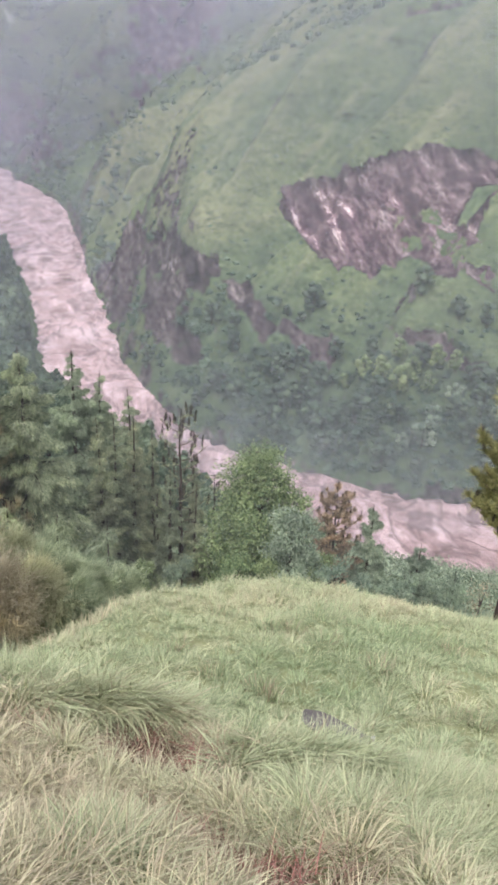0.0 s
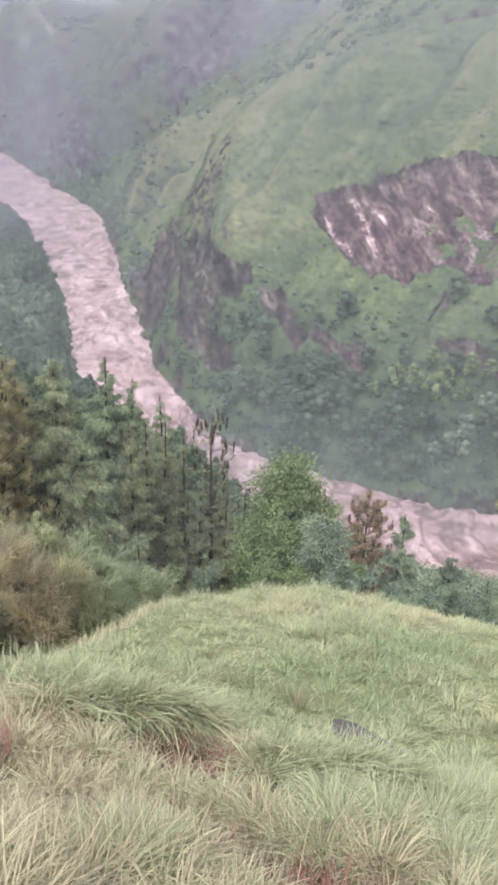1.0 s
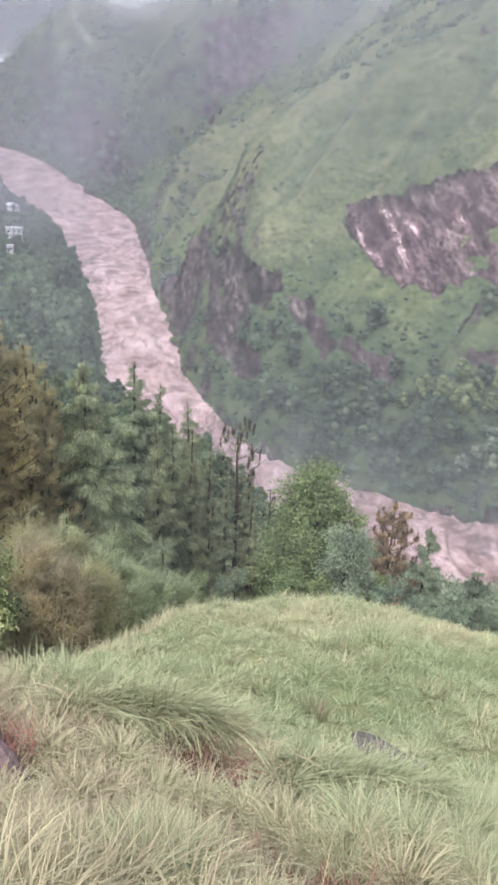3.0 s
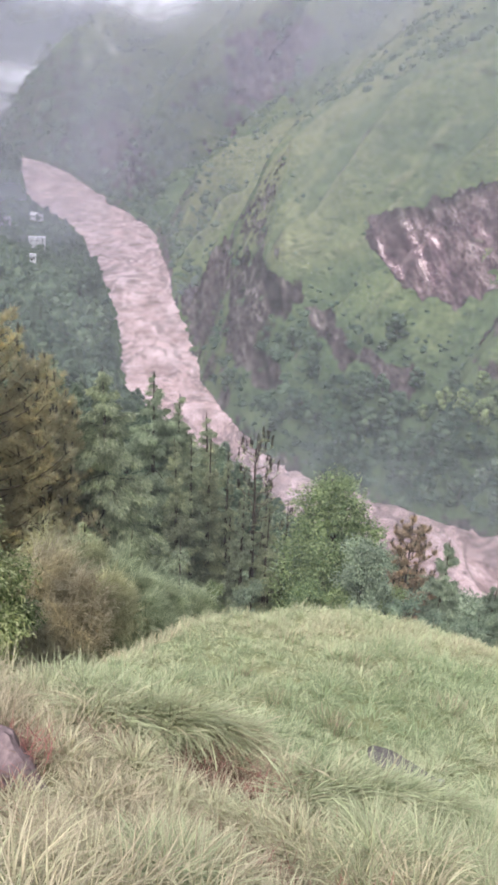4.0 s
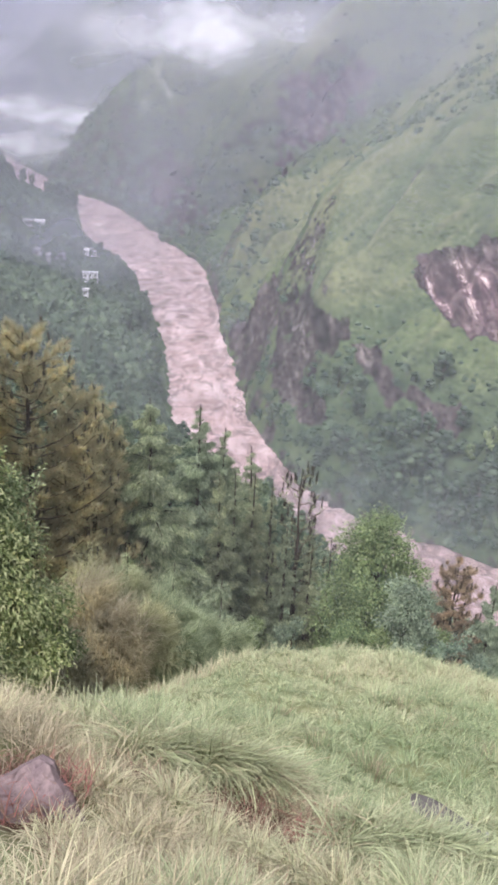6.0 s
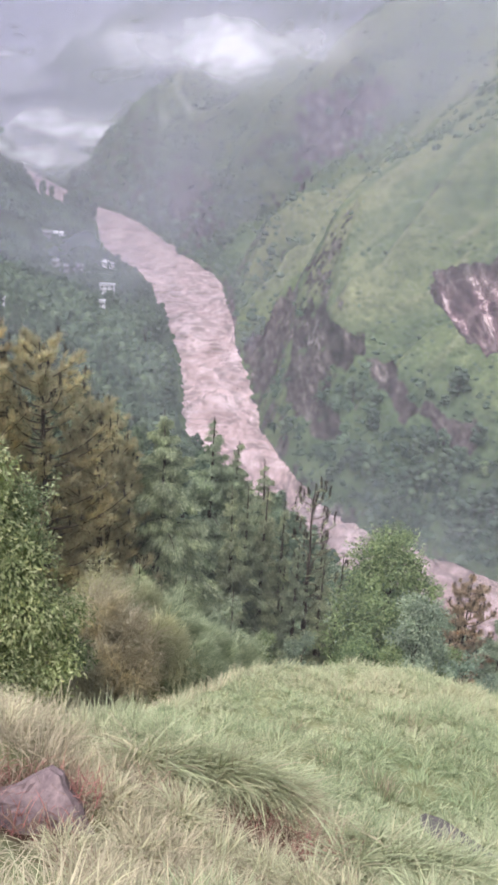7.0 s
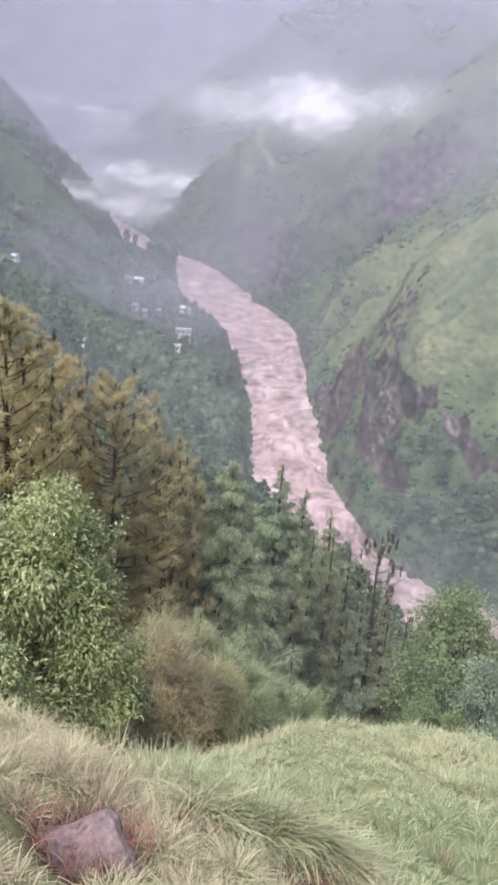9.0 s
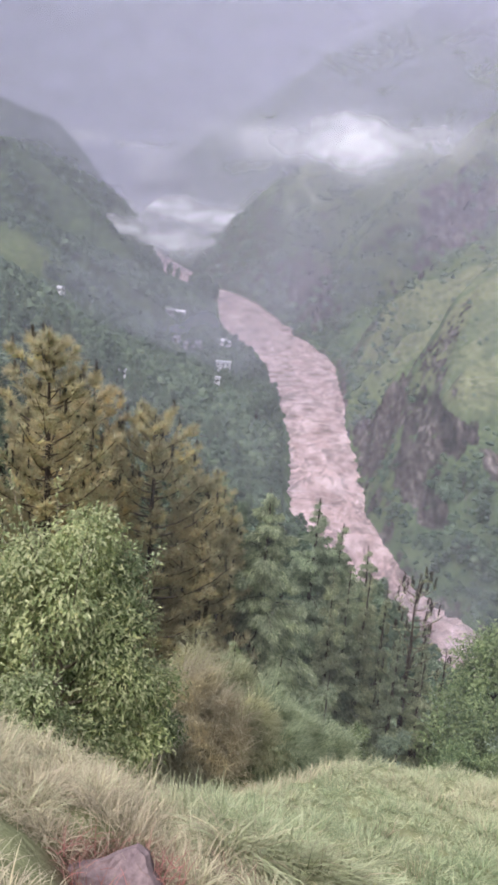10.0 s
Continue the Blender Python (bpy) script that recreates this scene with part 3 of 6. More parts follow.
def rock_face(x, y, z):
    """How much the slope is bare rock there, how freshly broken, and how deep it is cut."""
    rock, fresh, cut = np.zeros_like(x), np.zeros_like(x), np.zeros_like(x)
    ragged = 2.2 * ridged((x + 0.45 * z) / 7, (z - 0.45 * x) / 22, 3, 71) + 2.0 * fbm(x / 6, z / 6, 3, 72) + 2.6 * fbm(x / 15, z / 10, 3, 73)
    for outline, y0, y1, new_break, deep in CRAGS:
        here = (y > y0) & (y < y1)
        wide = 1.0 if y0 < 600 else 2.6
        d = np.full(x.shape, -99.0)
        d[here] = inside(outline, x[here], z[here]) / wide + ragged[here] * (1.0 if y0 < 600 else 1.7)
        rock = np.maximum(rock, (1.0 if new_break > 0.5 else 0.85 if y0 > 600 and new_break > 0.2 else 0.70 if y0 < 600 else 0.63) * (smooth(-1.2, 1.4, d) if y0 < 600 else smooth(-3.0, 5.0, d)) * smooth(0, 12, y - y0) * smooth(0, 12, y1 - y))
        if new_break > 0.5:
            # the palest breaks lie in slanting slabs
            pale = np.zeros_like(x)
            for px, pz, wide_, long_, much in FRESH:
                u, v = (x - px) + 0.5 * (z - pz), (z - pz) - 0.5 * (x - px)
                pale = np.maximum(pale, much * np.exp(-(u / wide_) ** 2 - (v / long_) ** 2))
            new_break = 0.40 + 0.6 * pale
        fresh = np.maximum(fresh, new_break * smooth(-0.5, 2.5, d))
        cut = np.maximum(cut, deep * smooth(-0.5, 3.0, d))
    # turf has slid back over the far end of the scar, in patches
    turf = smooth(80, 90, x) * smooth(-35, -42, z) * ((y > 235) & (y < 345)) * smooth(-0.15, 0.2, fbm(x / 3.5, z / 2.6, 3, 75))
    return rock * (1 - 0.55 * turf), fresh, cut


def make_ground():
    az = np.radians(np.concatenate([np.arange(-180, -40, 4.0), np.arange(-38, 42, 0.18), np.arange(44, 180, 4.0)]))
    r = np.concatenate([np.geomspace(0.4, 3, 24)[:-1], np.geomspace(3, 25, 130)[:-1], np.geomspace(25, 180, 80)[:-1], np.geomspace(180, 1250, 350)[:-1], np.geomspace(1250, 4300, 40)])
    rr, aa = np.meshgrid(r, az, indexing="ij")
    x, y = rr * np.sin(aa), rr * np.cos(aa)
    x, y = np.append(x.ravel(), 0.0), np.append(y.ravel(), 0.0)
    z = ground_height(x, y)
    e = 2.5
    gx, gy = (ground_height(x + e, y) - z) / e, (ground_height(x, y + e) - z) / e
    steep = np.hypot(gx, gy)
    rad = np.hypot(x, y)
    far = smooth(90, 150, rad)
    d, side, (half, _) = along(RIVER, x, y)
    rock = smooth(0.95, 1.7, steep + 0.5 * fbm(x / 26, y / 26, 4, 91)) * np.where(side < 0, 1.0, 0.3) * 0.50
    rock = np.maximum(rock, 0.5 * (1 - smooth(0, 4, d - half)) * np.where(side < 0, 1, 0.3))
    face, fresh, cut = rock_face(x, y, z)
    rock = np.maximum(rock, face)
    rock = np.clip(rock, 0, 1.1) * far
    # crags: push bare faces in and out along the slope's fall line
    crag = ridged((x + 0.5 * z) / 11, (z - 0.4 * x) / 34, 4, 61) * 3.2 + fbm((x + 0.5 * z) / 4, z / 14, 3, 62) * 1.6
    lift = crag * smooth(0.3, 0.8, rock) - cut
    norm = np.sqrt(1 + gx * gx + gy * gy)
    px, py, pz = x - gx / norm * lift, y - gy / norm * lift, z + lift / norm
    rows, cols = len(r), len(az)
    i = np.arange(rows - 1)[:, None] * cols
    j = np.arange(cols)[None, :]
    k = (j + 1) % cols
    quads = np.stack([i + j, i + cols + j, i + cols + k, i + k], -1).reshape(-1, 4)
    tip = rows * cols
    fan = np.stack([np.full(cols, tip), np.arange(cols), (np.arange(cols) + 1) % cols], 1)
    rib = gullies(x, y)
    # rib crests paler as if lit, gullies darker: light put into the grass tone
    dry = smooth(0.0, 0.75, rib + 0.5 * fbm(x / 35, y / 35, 4, 53)) * np.where(side < 0, 0.9, 0.2) * smooth(50, 120, d) * (1 - 0.5 * smooth(620, 800, y))
    cd, cs, _ = along(SPURS[0][0], x, y)
    dry = np.maximum(dry, np.where((cs < 0) & (side < 0), 0.9 * (1 - smooth(18, 62, cd + 16 * fbm(x / 22, y / 22, 3, 59))) * smooth(-66, -52, z), 0))
    brush = np.where(side < 0, np.maximum(0.55 * smooth(600, 680, y) * smooth(-0.55, 0.25, fbm(x / 60, y / 60, 4, 57)) * (1 - smooth(25, 70, z) * (y < 900)), 0.8 * (1 - smooth(20, 110, d - half + 40 * fbm(x / 40, y / 40, 3, 58))) * (1 - 0.85 * smooth(265, 305, y) * (1 - smooth(560, 600, y)))), 0.85)
    # the next ridge up the river is as grassy, its lit crest painted paler too
    cd, cs, _ = along(SPURS[1][0], x, y)
    dry = np.maximum(dry, np.where((cs < 0) & (side < 0), 0.85 * (1 - smooth(15, 60, cd + 20 * fbm(x / 24, y / 24, 3, 63))) * smooth(-95, -70, z), 0))
    cd, cs, _ = along(SPURS[2][0], x, y)
    dry = np.maximum(dry, np.where((cs < 0) & (side < 0), 0.8 * (1 - smooth(12, 70, cd + 30 * fbm(x / 30, y / 30, 3, 65))) * smooth(-40, 10, z), 0))
    brush = np.where(side < 0, brush, brush * (1 - np.exp(-(((x + 250) / 20) ** 2 + ((y - 463) / 24) ** 2) ** 2)))
    brush = np.where(side < 0, brush * (1 - 0.7 * dry), brush)
    bare = np.zeros_like(x)
    for cx, cy, gap, _ in BARE_SHADED:
        bare = np.maximum(bare, np.exp(-(((x - cx) ** 2 + (y - cy) ** 2) / (gap * 1.3) ** 2) ** 2))
    brush = np.where(side < 0, np.maximum(brush, 0.75 * smooth(-0.35, -0.95, rib + 0.35 * fbm(x / 14, y / 14, 3, 60))), brush)
    # small runnels: scrubby in the bottom, worn pale along the edges
    fine = ridged((x - 0.9 * y) / 23, (x + y) / 110, 3, 52)
    upper = np.where(side < 0, smooth(-80, -60, z), 0) * (1 - np.clip(brush, 0, 1) * 0.5)
    brush = np.maximum(brush, 0.65 * smooth(0.0, -0.5, fine + 0.3 * fbm(x / 9, y / 9, 3, 64)) * upper)
    dry = np.maximum(dry, 0.9 * smooth(0.45, 0.75, fine) * upper)
    # pale slips of earth high up the valley
    pale = np.zeros_like(x)
    for a, b, wide in [((-169, 65), (-158, 47), 1.9), ((-158, 47), (-143, 30), 1.9), ((-178, 23), (-166, 21), 1.7)]:
        cd, _, _ = along([a, b], x, z)
        pale = np.maximum(pale, 0.6 * (1 - smooth(wide * 0.4, wide, cd)) * smooth(930, 940, y) * (1 - smooth(1040, 1050, y)))
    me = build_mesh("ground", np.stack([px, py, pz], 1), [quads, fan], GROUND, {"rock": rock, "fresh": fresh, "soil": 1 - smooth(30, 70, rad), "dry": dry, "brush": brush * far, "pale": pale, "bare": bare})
    tagged(new("ground", me), "steep green mountainsides with bare violet rock faces and a grassy knoll", "ground", kind="structure")


make_ground()


def make_river():
    pts = np.array(RIVER, float)
    seg = np.hypot(*(pts[1:, :2] - pts[:-1, :2]).T)
    s = np.concatenate([[0], np.cumsum(seg)])
    t = np.arange(0, s[-1], 2.0)
    t = t[t < 1900]
    soft = np.linspace(-18, 18, 9)
    mid = np.stack([np.mean([np.interp(np.clip(t + o, 0, s[-1]), s, pts[:, c]) for o in soft], 0) for c in range(4)], 1)
    tangent = np.gradient(mid[:, :2], axis=0)
    tangent /= np.linalg.norm(tangent, axis=1, keepdims=True)
    across = np.stack([tangent[:, 1], -tangent[:, 0]], 1)
    u = np.linspace(-1.25, 1.25, 34)
    x = mid[:, None, 0] + across[:, None, 0] * u * mid[:, None, 2]
    y = mid[:, None, 1] + across[:, None, 1] * u * mid[:, None, 2]
    # standing waves and surges
    along_ = t[:, None] * np.ones_like(x)
    lat = u[None, :] * mid[:, None, 2]
    wave = 0.9 * ridged(lat / 9, along_ / 7 + 0.25 * np.abs(lat) / 7, 3, 13) + 0.9 * fbm(lat / 14, along_ / 22, 4, 23) + 0.35 * fbm(lat / 3, along_ / 3, 3, 33)
    z = mid[:, None, 3] + wave - 0.2
    rows, cols = x.shape
    i, j = np.arange(rows - 1)[:, None] * cols, np.arange(cols - 1)[None, :]
    quads = np.stack([i + j, i + j + 1, i + cols + j + 1, i + cols + j], -1).reshape(-1, 4)
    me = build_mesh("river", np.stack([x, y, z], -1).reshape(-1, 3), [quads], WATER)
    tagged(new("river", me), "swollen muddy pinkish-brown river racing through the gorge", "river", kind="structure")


make_river()

# ---- trees ----
def trunk_shape(height, base, lean=0.0, rng=None, sides=8):
    u = np.linspace(0, 1, 10)
    bend = np.cumsum(rng.normal(0, 0.008, (10, 2)), 0) * height * 0.35
    pts = np.stack([bend[:, 0] + lean * u * height, bend[:, 1], u * height], 1)
    s = Shape()
    s.tube(pts, base * (1 - 0.93 * u) * (1 + 0.5 * np.exp(-u * 22)), sides)
    return s, pts


def on_trunk(pts, u):
    k = np.linspace(0, 1, len(pts))
    return np.array([np.interp(u, k, pts[:, c]) for c in range(3)])


def cedar(height, radius, seed, mat=None, bare=0.12, density=1.0, droop=0.35, gap=0.0, name="cedar_tree"):
    """A conifer with tiers of level, drooping boughs set with hanging feathery sprays, and a thin leader."""
    rng = np.random.default_rng(seed)
    root = new(name)
    trunk, spine = trunk_shape(height, 0.015 * height + 0.03, 0, rng)
    part("trunk", trunk, BARK, root)
    boughs, crown = Shape(), Shape()
    tiers = int(height * 1.9 * density ** 0.5 * (1 - bare) + 4)
    down = np.array([0, 0, 1.0])
    for tier in range(tiers):
        level = bare + (0.985 - bare) * (tier + 0.5 + rng.normal(0, 0.45)) / tiers
        turn0 = rng.uniform(0, 2 * math.pi)
        swell = rng.uniform(0.8, 1.15)
        many = int(rng.integers(5, 8)) if level < 0.85 else 4
        for k in range(many):
            if rng.random() < gap:
                continue
            u = max(bare, level + rng.normal(0, 0.030))
            if u > 0.99:
                continue
            reach = radius * swell * (1 - u) ** 0.84 * rng.uniform(0.45, 1.15) * (0.8 + 0.2 * smooth(bare, bare + 0.12, u)) + 0.05
            turn = turn0 + 2 * math.pi * k / many + rng.normal(0, 0.25)
            out = np.array([math.cos(turn), math.sin(turn), 0.0])
            side = np.cross(out, (0, 0, 1.0))
            start = on_trunk(spine, u)
            rise = 0.10 + 0.45 * u ** 2 + rng.normal(0, 0.07)
            w = np.linspace(0, 1, 6)[:, None]
            pts = start + out * reach * w + side * rng.normal(0, 0.08) * reach * w ** 2 + down * (reach * (rise * w - (droop + 0.2 * (1 - u)) * w ** 2))
            boughs.tube(pts, 0.011 * reach * (1.15 - w[:, 0]) + 0.004, 3)
            n = int((9 + 128 * reach) * density)
            q = rng.random(n) ** 0.7
            roots = np.stack([np.interp(q, w[:, 0], pts[:, c]) for c in range(3)], 1)
            sgn = rng.choice([-1.0, 1.0], n)[:, None]
            spread = reach * 0.42 * (1.08 - q)[:, None] * rng.random((n, 1)) ** 0.8
            roots = roots + side * sgn * spread + out * spread * 0.55 + rng.normal(0, 0.025, (n, 3)) - down * spread * 0.22
            for _ in range(2):
                dirs = out * 0.55 + side * sgn * 0.6 * rng.random((n, 1)) + rng.normal(0, 0.3, (n, 3)) - down * rng.uniform(0.2, 1.3, (n, 1))
                crown.needles(roots + rng.normal(0, 0.05, (n, 3)), dirs, rng.uniform(0.08, 0.30, n) * min(1.0, 0.35 + 0.6 * reach), rng.uniform(0.028, 0.054, n), rng)
    tagged(part("bough", boughs, BARK, root), kind="stuff")
    part("crown", crown, mat or CEDAR, root)
    return root


def pine(height, radius, seed, mat, bare=0.3, count=None, tufts=5, shoots=0, reach_pow=0.6, name="pine_tree", needle=0.24, per=24, wide=0.027, bud=1.0):
    """A long-needled pine: upturned limbs that end in brushes of needles; dark upright shoots on some."""
    rng = np.random.default_rng(seed)
    root = new(name)
    trunk, spine = trunk_shape(height, 0.014 * height + 0.03, 0, rng)
    part("trunk", trunk, BARK, root)
    limbs, crown, dark = Shape(), Shape(), Shape()
    count = count or int(height * 6)
    for k in range(count):
        u = bare + (0.985 - bare) * (k + rng.random()) / count
        reach = radius * (1 - u) ** reach_pow * (0.55 + 0.55 * rng.random()) + 0.15
        turn = 2.39996 * k + rng.normal(0, 0.3)
        out = np.array([math.cos(turn), math.sin(turn), 0.0])
        side = np.cross(out, (0, 0, 1.0))
        start = on_trunk(spine, u)
        w = np.linspace(0, 1, 6)[:, None]
        pts = start + out * reach * w + np.array([0, 0, 1.0]) * reach * ((0.05 + 0.55 * max(0.0, u - 0.5)) * w + 0.5 * w ** 2.2)
        limbs.tube(pts, 0.013 * reach * (1.2 - w[:, 0]) + 0.006, 4)
        for _ in range(max(3, int(tufts * (1.25 - 0.75 * u)))):
            q = rng.uniform(0.3, 1.0)
            at = np.array([np.interp(q, w[:, 0], pts[:, c]) for c in range(3)])
            sd = side * rng.normal(0, 0.55) + out * rng.uniform(0, 0.6) + np.array([0, 0, rng.uniform(0.2, 0.8)])
            twig = reach * rng.uniform(0.12, 0.34) * (1.15 - q) + 0.10
            end = at + sd * twig
            limbs.tube([at, (at + end) / 2 - np.array([0, 0, 0.03]), end], [0.008, 0.007, 0.005], 3)
            n = per
            along_ = rng.random((n, 1))
            base = at + (end - at) * (0.25 + 0.75 * along_)
            dirs = sd / np.linalg.norm(sd) * 0.8 + rng.normal(0, 0.55, (n, 3)) + np.array([0, 0, 0.15])
            crown.needles(base, dirs, rng.uniform(0.6, 1.1, n) * needle, rng.uniform(0.7, 1.3, n) * wide, rng)
            if rng.random() < shoots:
                high = rng.uniform(0.16, 0.36) * bud
                m = int(26 * bud)
                base = end + np.array([0, 0, 1.0]) * rng.random((m, 1)) * high + rng.normal(0, 0.012 * bud, (m, 3))
                dark.needles(base, np.array([0, 0, 1.0]) + rng.normal(0, 0.35, (m, 3)), rng.uniform(0.08, 0.14, m) * bud ** 0.5, 0.03 * bud ** 0.5, rng)
    tagged(part("limb", limbs, TWIG, root), kind="stuff")
    part("crown", crown, mat, root)
    if dark.count:
        tagged(part("shoot", dark, CONE, root, "dark upright shoots"), kind="stuff")
    return root


def lobes_of(rng, count, width, low, high, squeeze=0.8):
    """Uneven lobes that make up a broad crown: middle and radii."""
    out = []
    for k in range(count):
        u = (k + 0.5) / count
        z = low + (high - low) * u
        r = width * math.sin(math.pi * (0.18 + 0.72 * u)) * rng.uniform(0.35, 0.8)
        a = 2.39996 * k + rng.normal(0, 0.5)
        size = width * rng.uniform(0.30, 0.52)
        out.append((np.array([math.cos(a) * r, math.sin(a) * r, z]), np.array([size, size, size * squeeze])))
    return out


def broadleaf(height, width, seed, mat, leaf=0.12, leaves=5000, low=0.25, lobes=16, bark=None, droop=0.5, name="broadleaf_tree", sprays=0):
    rng = np.random.default_rng(seed)
    root = new(name)
    trunk, spine = trunk_shape(height * 0.8, 0.02 * height + 0.02, 0.02, rng)
    part("trunk", trunk, bark or BARK, root)
    limbs, crown = Shape(), Shape()
    balls = lobes_of(rng, lobes, width, height * low, height * 0.92)
    for c, r in balls:
        start = on_trunk(spine, min(0.95, max(0.08, (c[2] - 0.4 * width) / (height * 0.8))))
        mid = (start + c) / 2 + np.array([0, 0, -0.06 * width])
        limbs.tube([start, mid, c], [0.010 * height * 0.6 + 0.01, 0.016, 0.008], 4)
    each = leaves // len(balls)
    for c, r in balls:
        v = rng.normal(size=(each, 3))
        v /= np.linalg.norm(v, axis=1, keepdims=True)
        # leaves hang in bunches on twigs near the lobe's skin
        twig = rng.normal(size=(max(4, each // 14), 3))
        twig /= np.linalg.norm(twig, axis=1, keepdims=True)
        v = 0.72 * twig[rng.integers(0, len(twig), each)] + 0.28 * v
        depth = rng.uniform(0.55, 1.12, (each, 1))
        p = c + v * depth * r
        tips = v * 0.6 + rng.normal(0, 0.5, (each, 3)) - np.array([0, 0, droop])
        normal = v + np.array([0, 0, 0.7]) + rng.normal(0, 0.35, (each, 3))
        crown.leaves(p, tips, normal, leaf * rng.uniform(0.8, 1.45, each), leaf * rng.uniform(0.34, 0.52, each))
    for _ in range(sprays):
        a = rng.uniform(0, 2 * math.pi)
        start = np.array([math.cos(a) * width * 0.4, math.sin(a) * width * 0.4, height * rng.uniform(0.7, 0.9)])
        end = start + np.array([math.cos(a) * width * 0.35, math.sin(a) * width * 0.35, height * rng.uniform(0.12, 0.24)])
        w = np.linspace(0, 1, 5)[:, None]
        limbs.tube(start + (end - start) * w, 0.012 * (1.2 - w[:, 0]), 4)
        n = 46
        q = rng.random((n, 1))
        crown.leaves(start + (end - start) * (0.3 + 0.7 * q) + rng.normal(0, 0.06, (n, 3)), rng.normal(0, 0.7, (n, 3)) - np.array([0, 0, droop]), rng.normal(0, 0.4, (n, 3)) + np.array([0, 0, 1.0]), leaf * rng.uniform(0.7, 1.2, n), leaf * 0.42)
    tagged(part("limb", limbs, bark or BARK, root), kind="stuff")
    part("crown", crown, mat, root)
    return root


def stand(tree, x, y, sink=0.15, turn=0.0):
    tree.matrix_world = pose(x, y, height_at(x, y) - sink, 0, 0, turn)
    return tree


def tall(x, y, top):
    return top - height_at(x, y) + 0.15


# conifers below the knoll: x, y, top
def conifers():
    for x, y, top, wide, seed, dens in [(-4.6, 26.6, -7.5, 4.5, 1, 1.3), (-3.7, 33.8, -10.0, 4.6, 2, 1.1), (-2.4, 34.9, -11.5, 4.0, 3, 1.0), (-7.6, 33.0, -9.5, 4.6, 4, 0.9), (-1.3, 38.5, -13.8, 3.4, 14, 0.9)]:
        t = stand(cedar(tall(x, y, top), wide, seed, density=dens * 1.35), x, y)
        tagged(t, "dark green cedar with drooping feathery boughs below the knoll", "tree", "conifers below the knoll")
    for x, y, top, wide, seed, dens, gap in [(-1.7, 32.9, -12.9, 2.1, 5, 0.8, 0.1), (-0.9, 34.0, -13.6, 2.0, 6, 0.75, 0.1), (-2.2, 30.9, -12.0, 2.3, 7, 0.9, 0.1), (0.2, 36.5, -15.2, 1.7, 8, 0.8, 0.1), (2.3, 37.5, -17.2, 1.9, 9, 0.8, 0.1), (0.9, 32.6, -15.4, 1.7, 10, 0.8, 0.1), (1.9, 33.0, -16.4, 1.6, 11, 0.8, 0.1)]:
        t = stand(cedar(tall(x, y, top), wide, seed, PINE, 0.30, dens * 1.5, 0.3, gap, "slender_conifer"), x, y)
        tagged(t, "slender dull green conifer with a bare dark lower trunk", "tree", "slender conifers below the knoll")
    t = stand(pine(tall(1.22, 34, -13.2), 1.9, 121, PINE, 0.40, 56, 5, 0.42, 0.24, "sparse_pine", 0.2, 14, 0.027, 1.6), 1.22, 34)
    tagged(t, "tall sparse pine with dark upright shoots at its limb ends", "tree")
    t = stand(pine(tall(3.1, 35.9, -17.4), 1.3, 22, PINE, 0.35, 40, 6, 0.25, 0.4, "young_pine", 0.22, 24, 0.027, 1.4), 3.1, 35.9)
    tagged(t, "young dull green pine with dark shoots", "tree")
    t = stand(pine(tall(8.64, 31.9, -16.4), 2.1, 23, RED_NEEDLE, 0.3, 80, 15, 0.2, 0.45, "rusty_pine", 0.25, 46, 0.032), 8.64, 31.9)
    tagged(t, "small pine with rust-brown dying needles", "tree")
    t = stand(cedar(tall(10.3, 31.4, -16.7), 2.4, 24, BLUE_LEAF, 0.15, 1.9, 0.1, 0.1, "thin_conifer"), 10.3, 31.4)
    tagged(t, "thin grey-green conifer with a see-through crown", "tree")
    for x, y, top, wide, seed in [(12.14, 29.6, -17.8, 2.9, 25), (13.4, 28.0, -18.2, 2.4, 26), (11.2, 28.4, -18.6, 2.3, 27)]:
        t = stand(cedar(tall(x, y, top), wide, seed, BLUE_LEAF, 0.08, 1.7, 0.15, 0.05, "young_cedar"), x, y)
        tagged(t, "young bushy grey-green cedar near the river bank", "tree", "young cedars")
    # feathery young cedars in front of the tall ones
    for x, y, top, wide, seed in [(-3.1, 22.4, -11.6, 2.0, 28), (-1.5, 23.6, -12.6, 1.9, 29), (-4.4, 21.2, -10.6, 1.6, 30)]:
        t = stand(cedar(tall(x, y, top), wide, seed, CEDAR, 0.05, 0.9, 0.55, 0.1, "feathery_cedar"), x, y)
        tagged(t, "light green young cedar with drooping feathery sprays", "tree", "conifers below the knoll")
    # browned long-needled pines on the left shoulder
    for x, y, top, wide, seed, k in [(-10.1, 19.7, -1.9, 3.7, 31, 90), (-8.1, 23.7, -4.6, 4.3, 32, 100), (-12.2, 18.2, -3.0, 3.4, 33, 80), (-6.9, 25.6, -7.2, 3.6, 34, 90), (-11.6, 23.0, -4.4, 3.6, 35, 80), (-9.7, 22.6, -3.8, 3.4, 37, 80), (-6.4, 24.0, -8.4, 3.0, 38, 60), (-6.1, 26.2, -9.0, 2.6, 39, 60)]:
        t = stand(pine(tall(x, y, top), wide, seed, RUSTY, 0.22, int(k * 1.2), 24, 0.08, 0.50, "brown_pine", 0.32, 34, 0.026, 1.3), x, y)
        tagged(t, "long-needled pine with olive-brown withering needles", "tree", "browned pines")
    t = stand(pine(tall(9.7, 17.0, -3.4), 1.8, 36, YELLOW, 0.40, 130, 22, 0.1, 0.35, "yellow_pine", 0.26, 34), 9.7, 17.0)
    tagged(t, "yellow-green long-needled pine at the knoll's edge", "tree")


conifers()


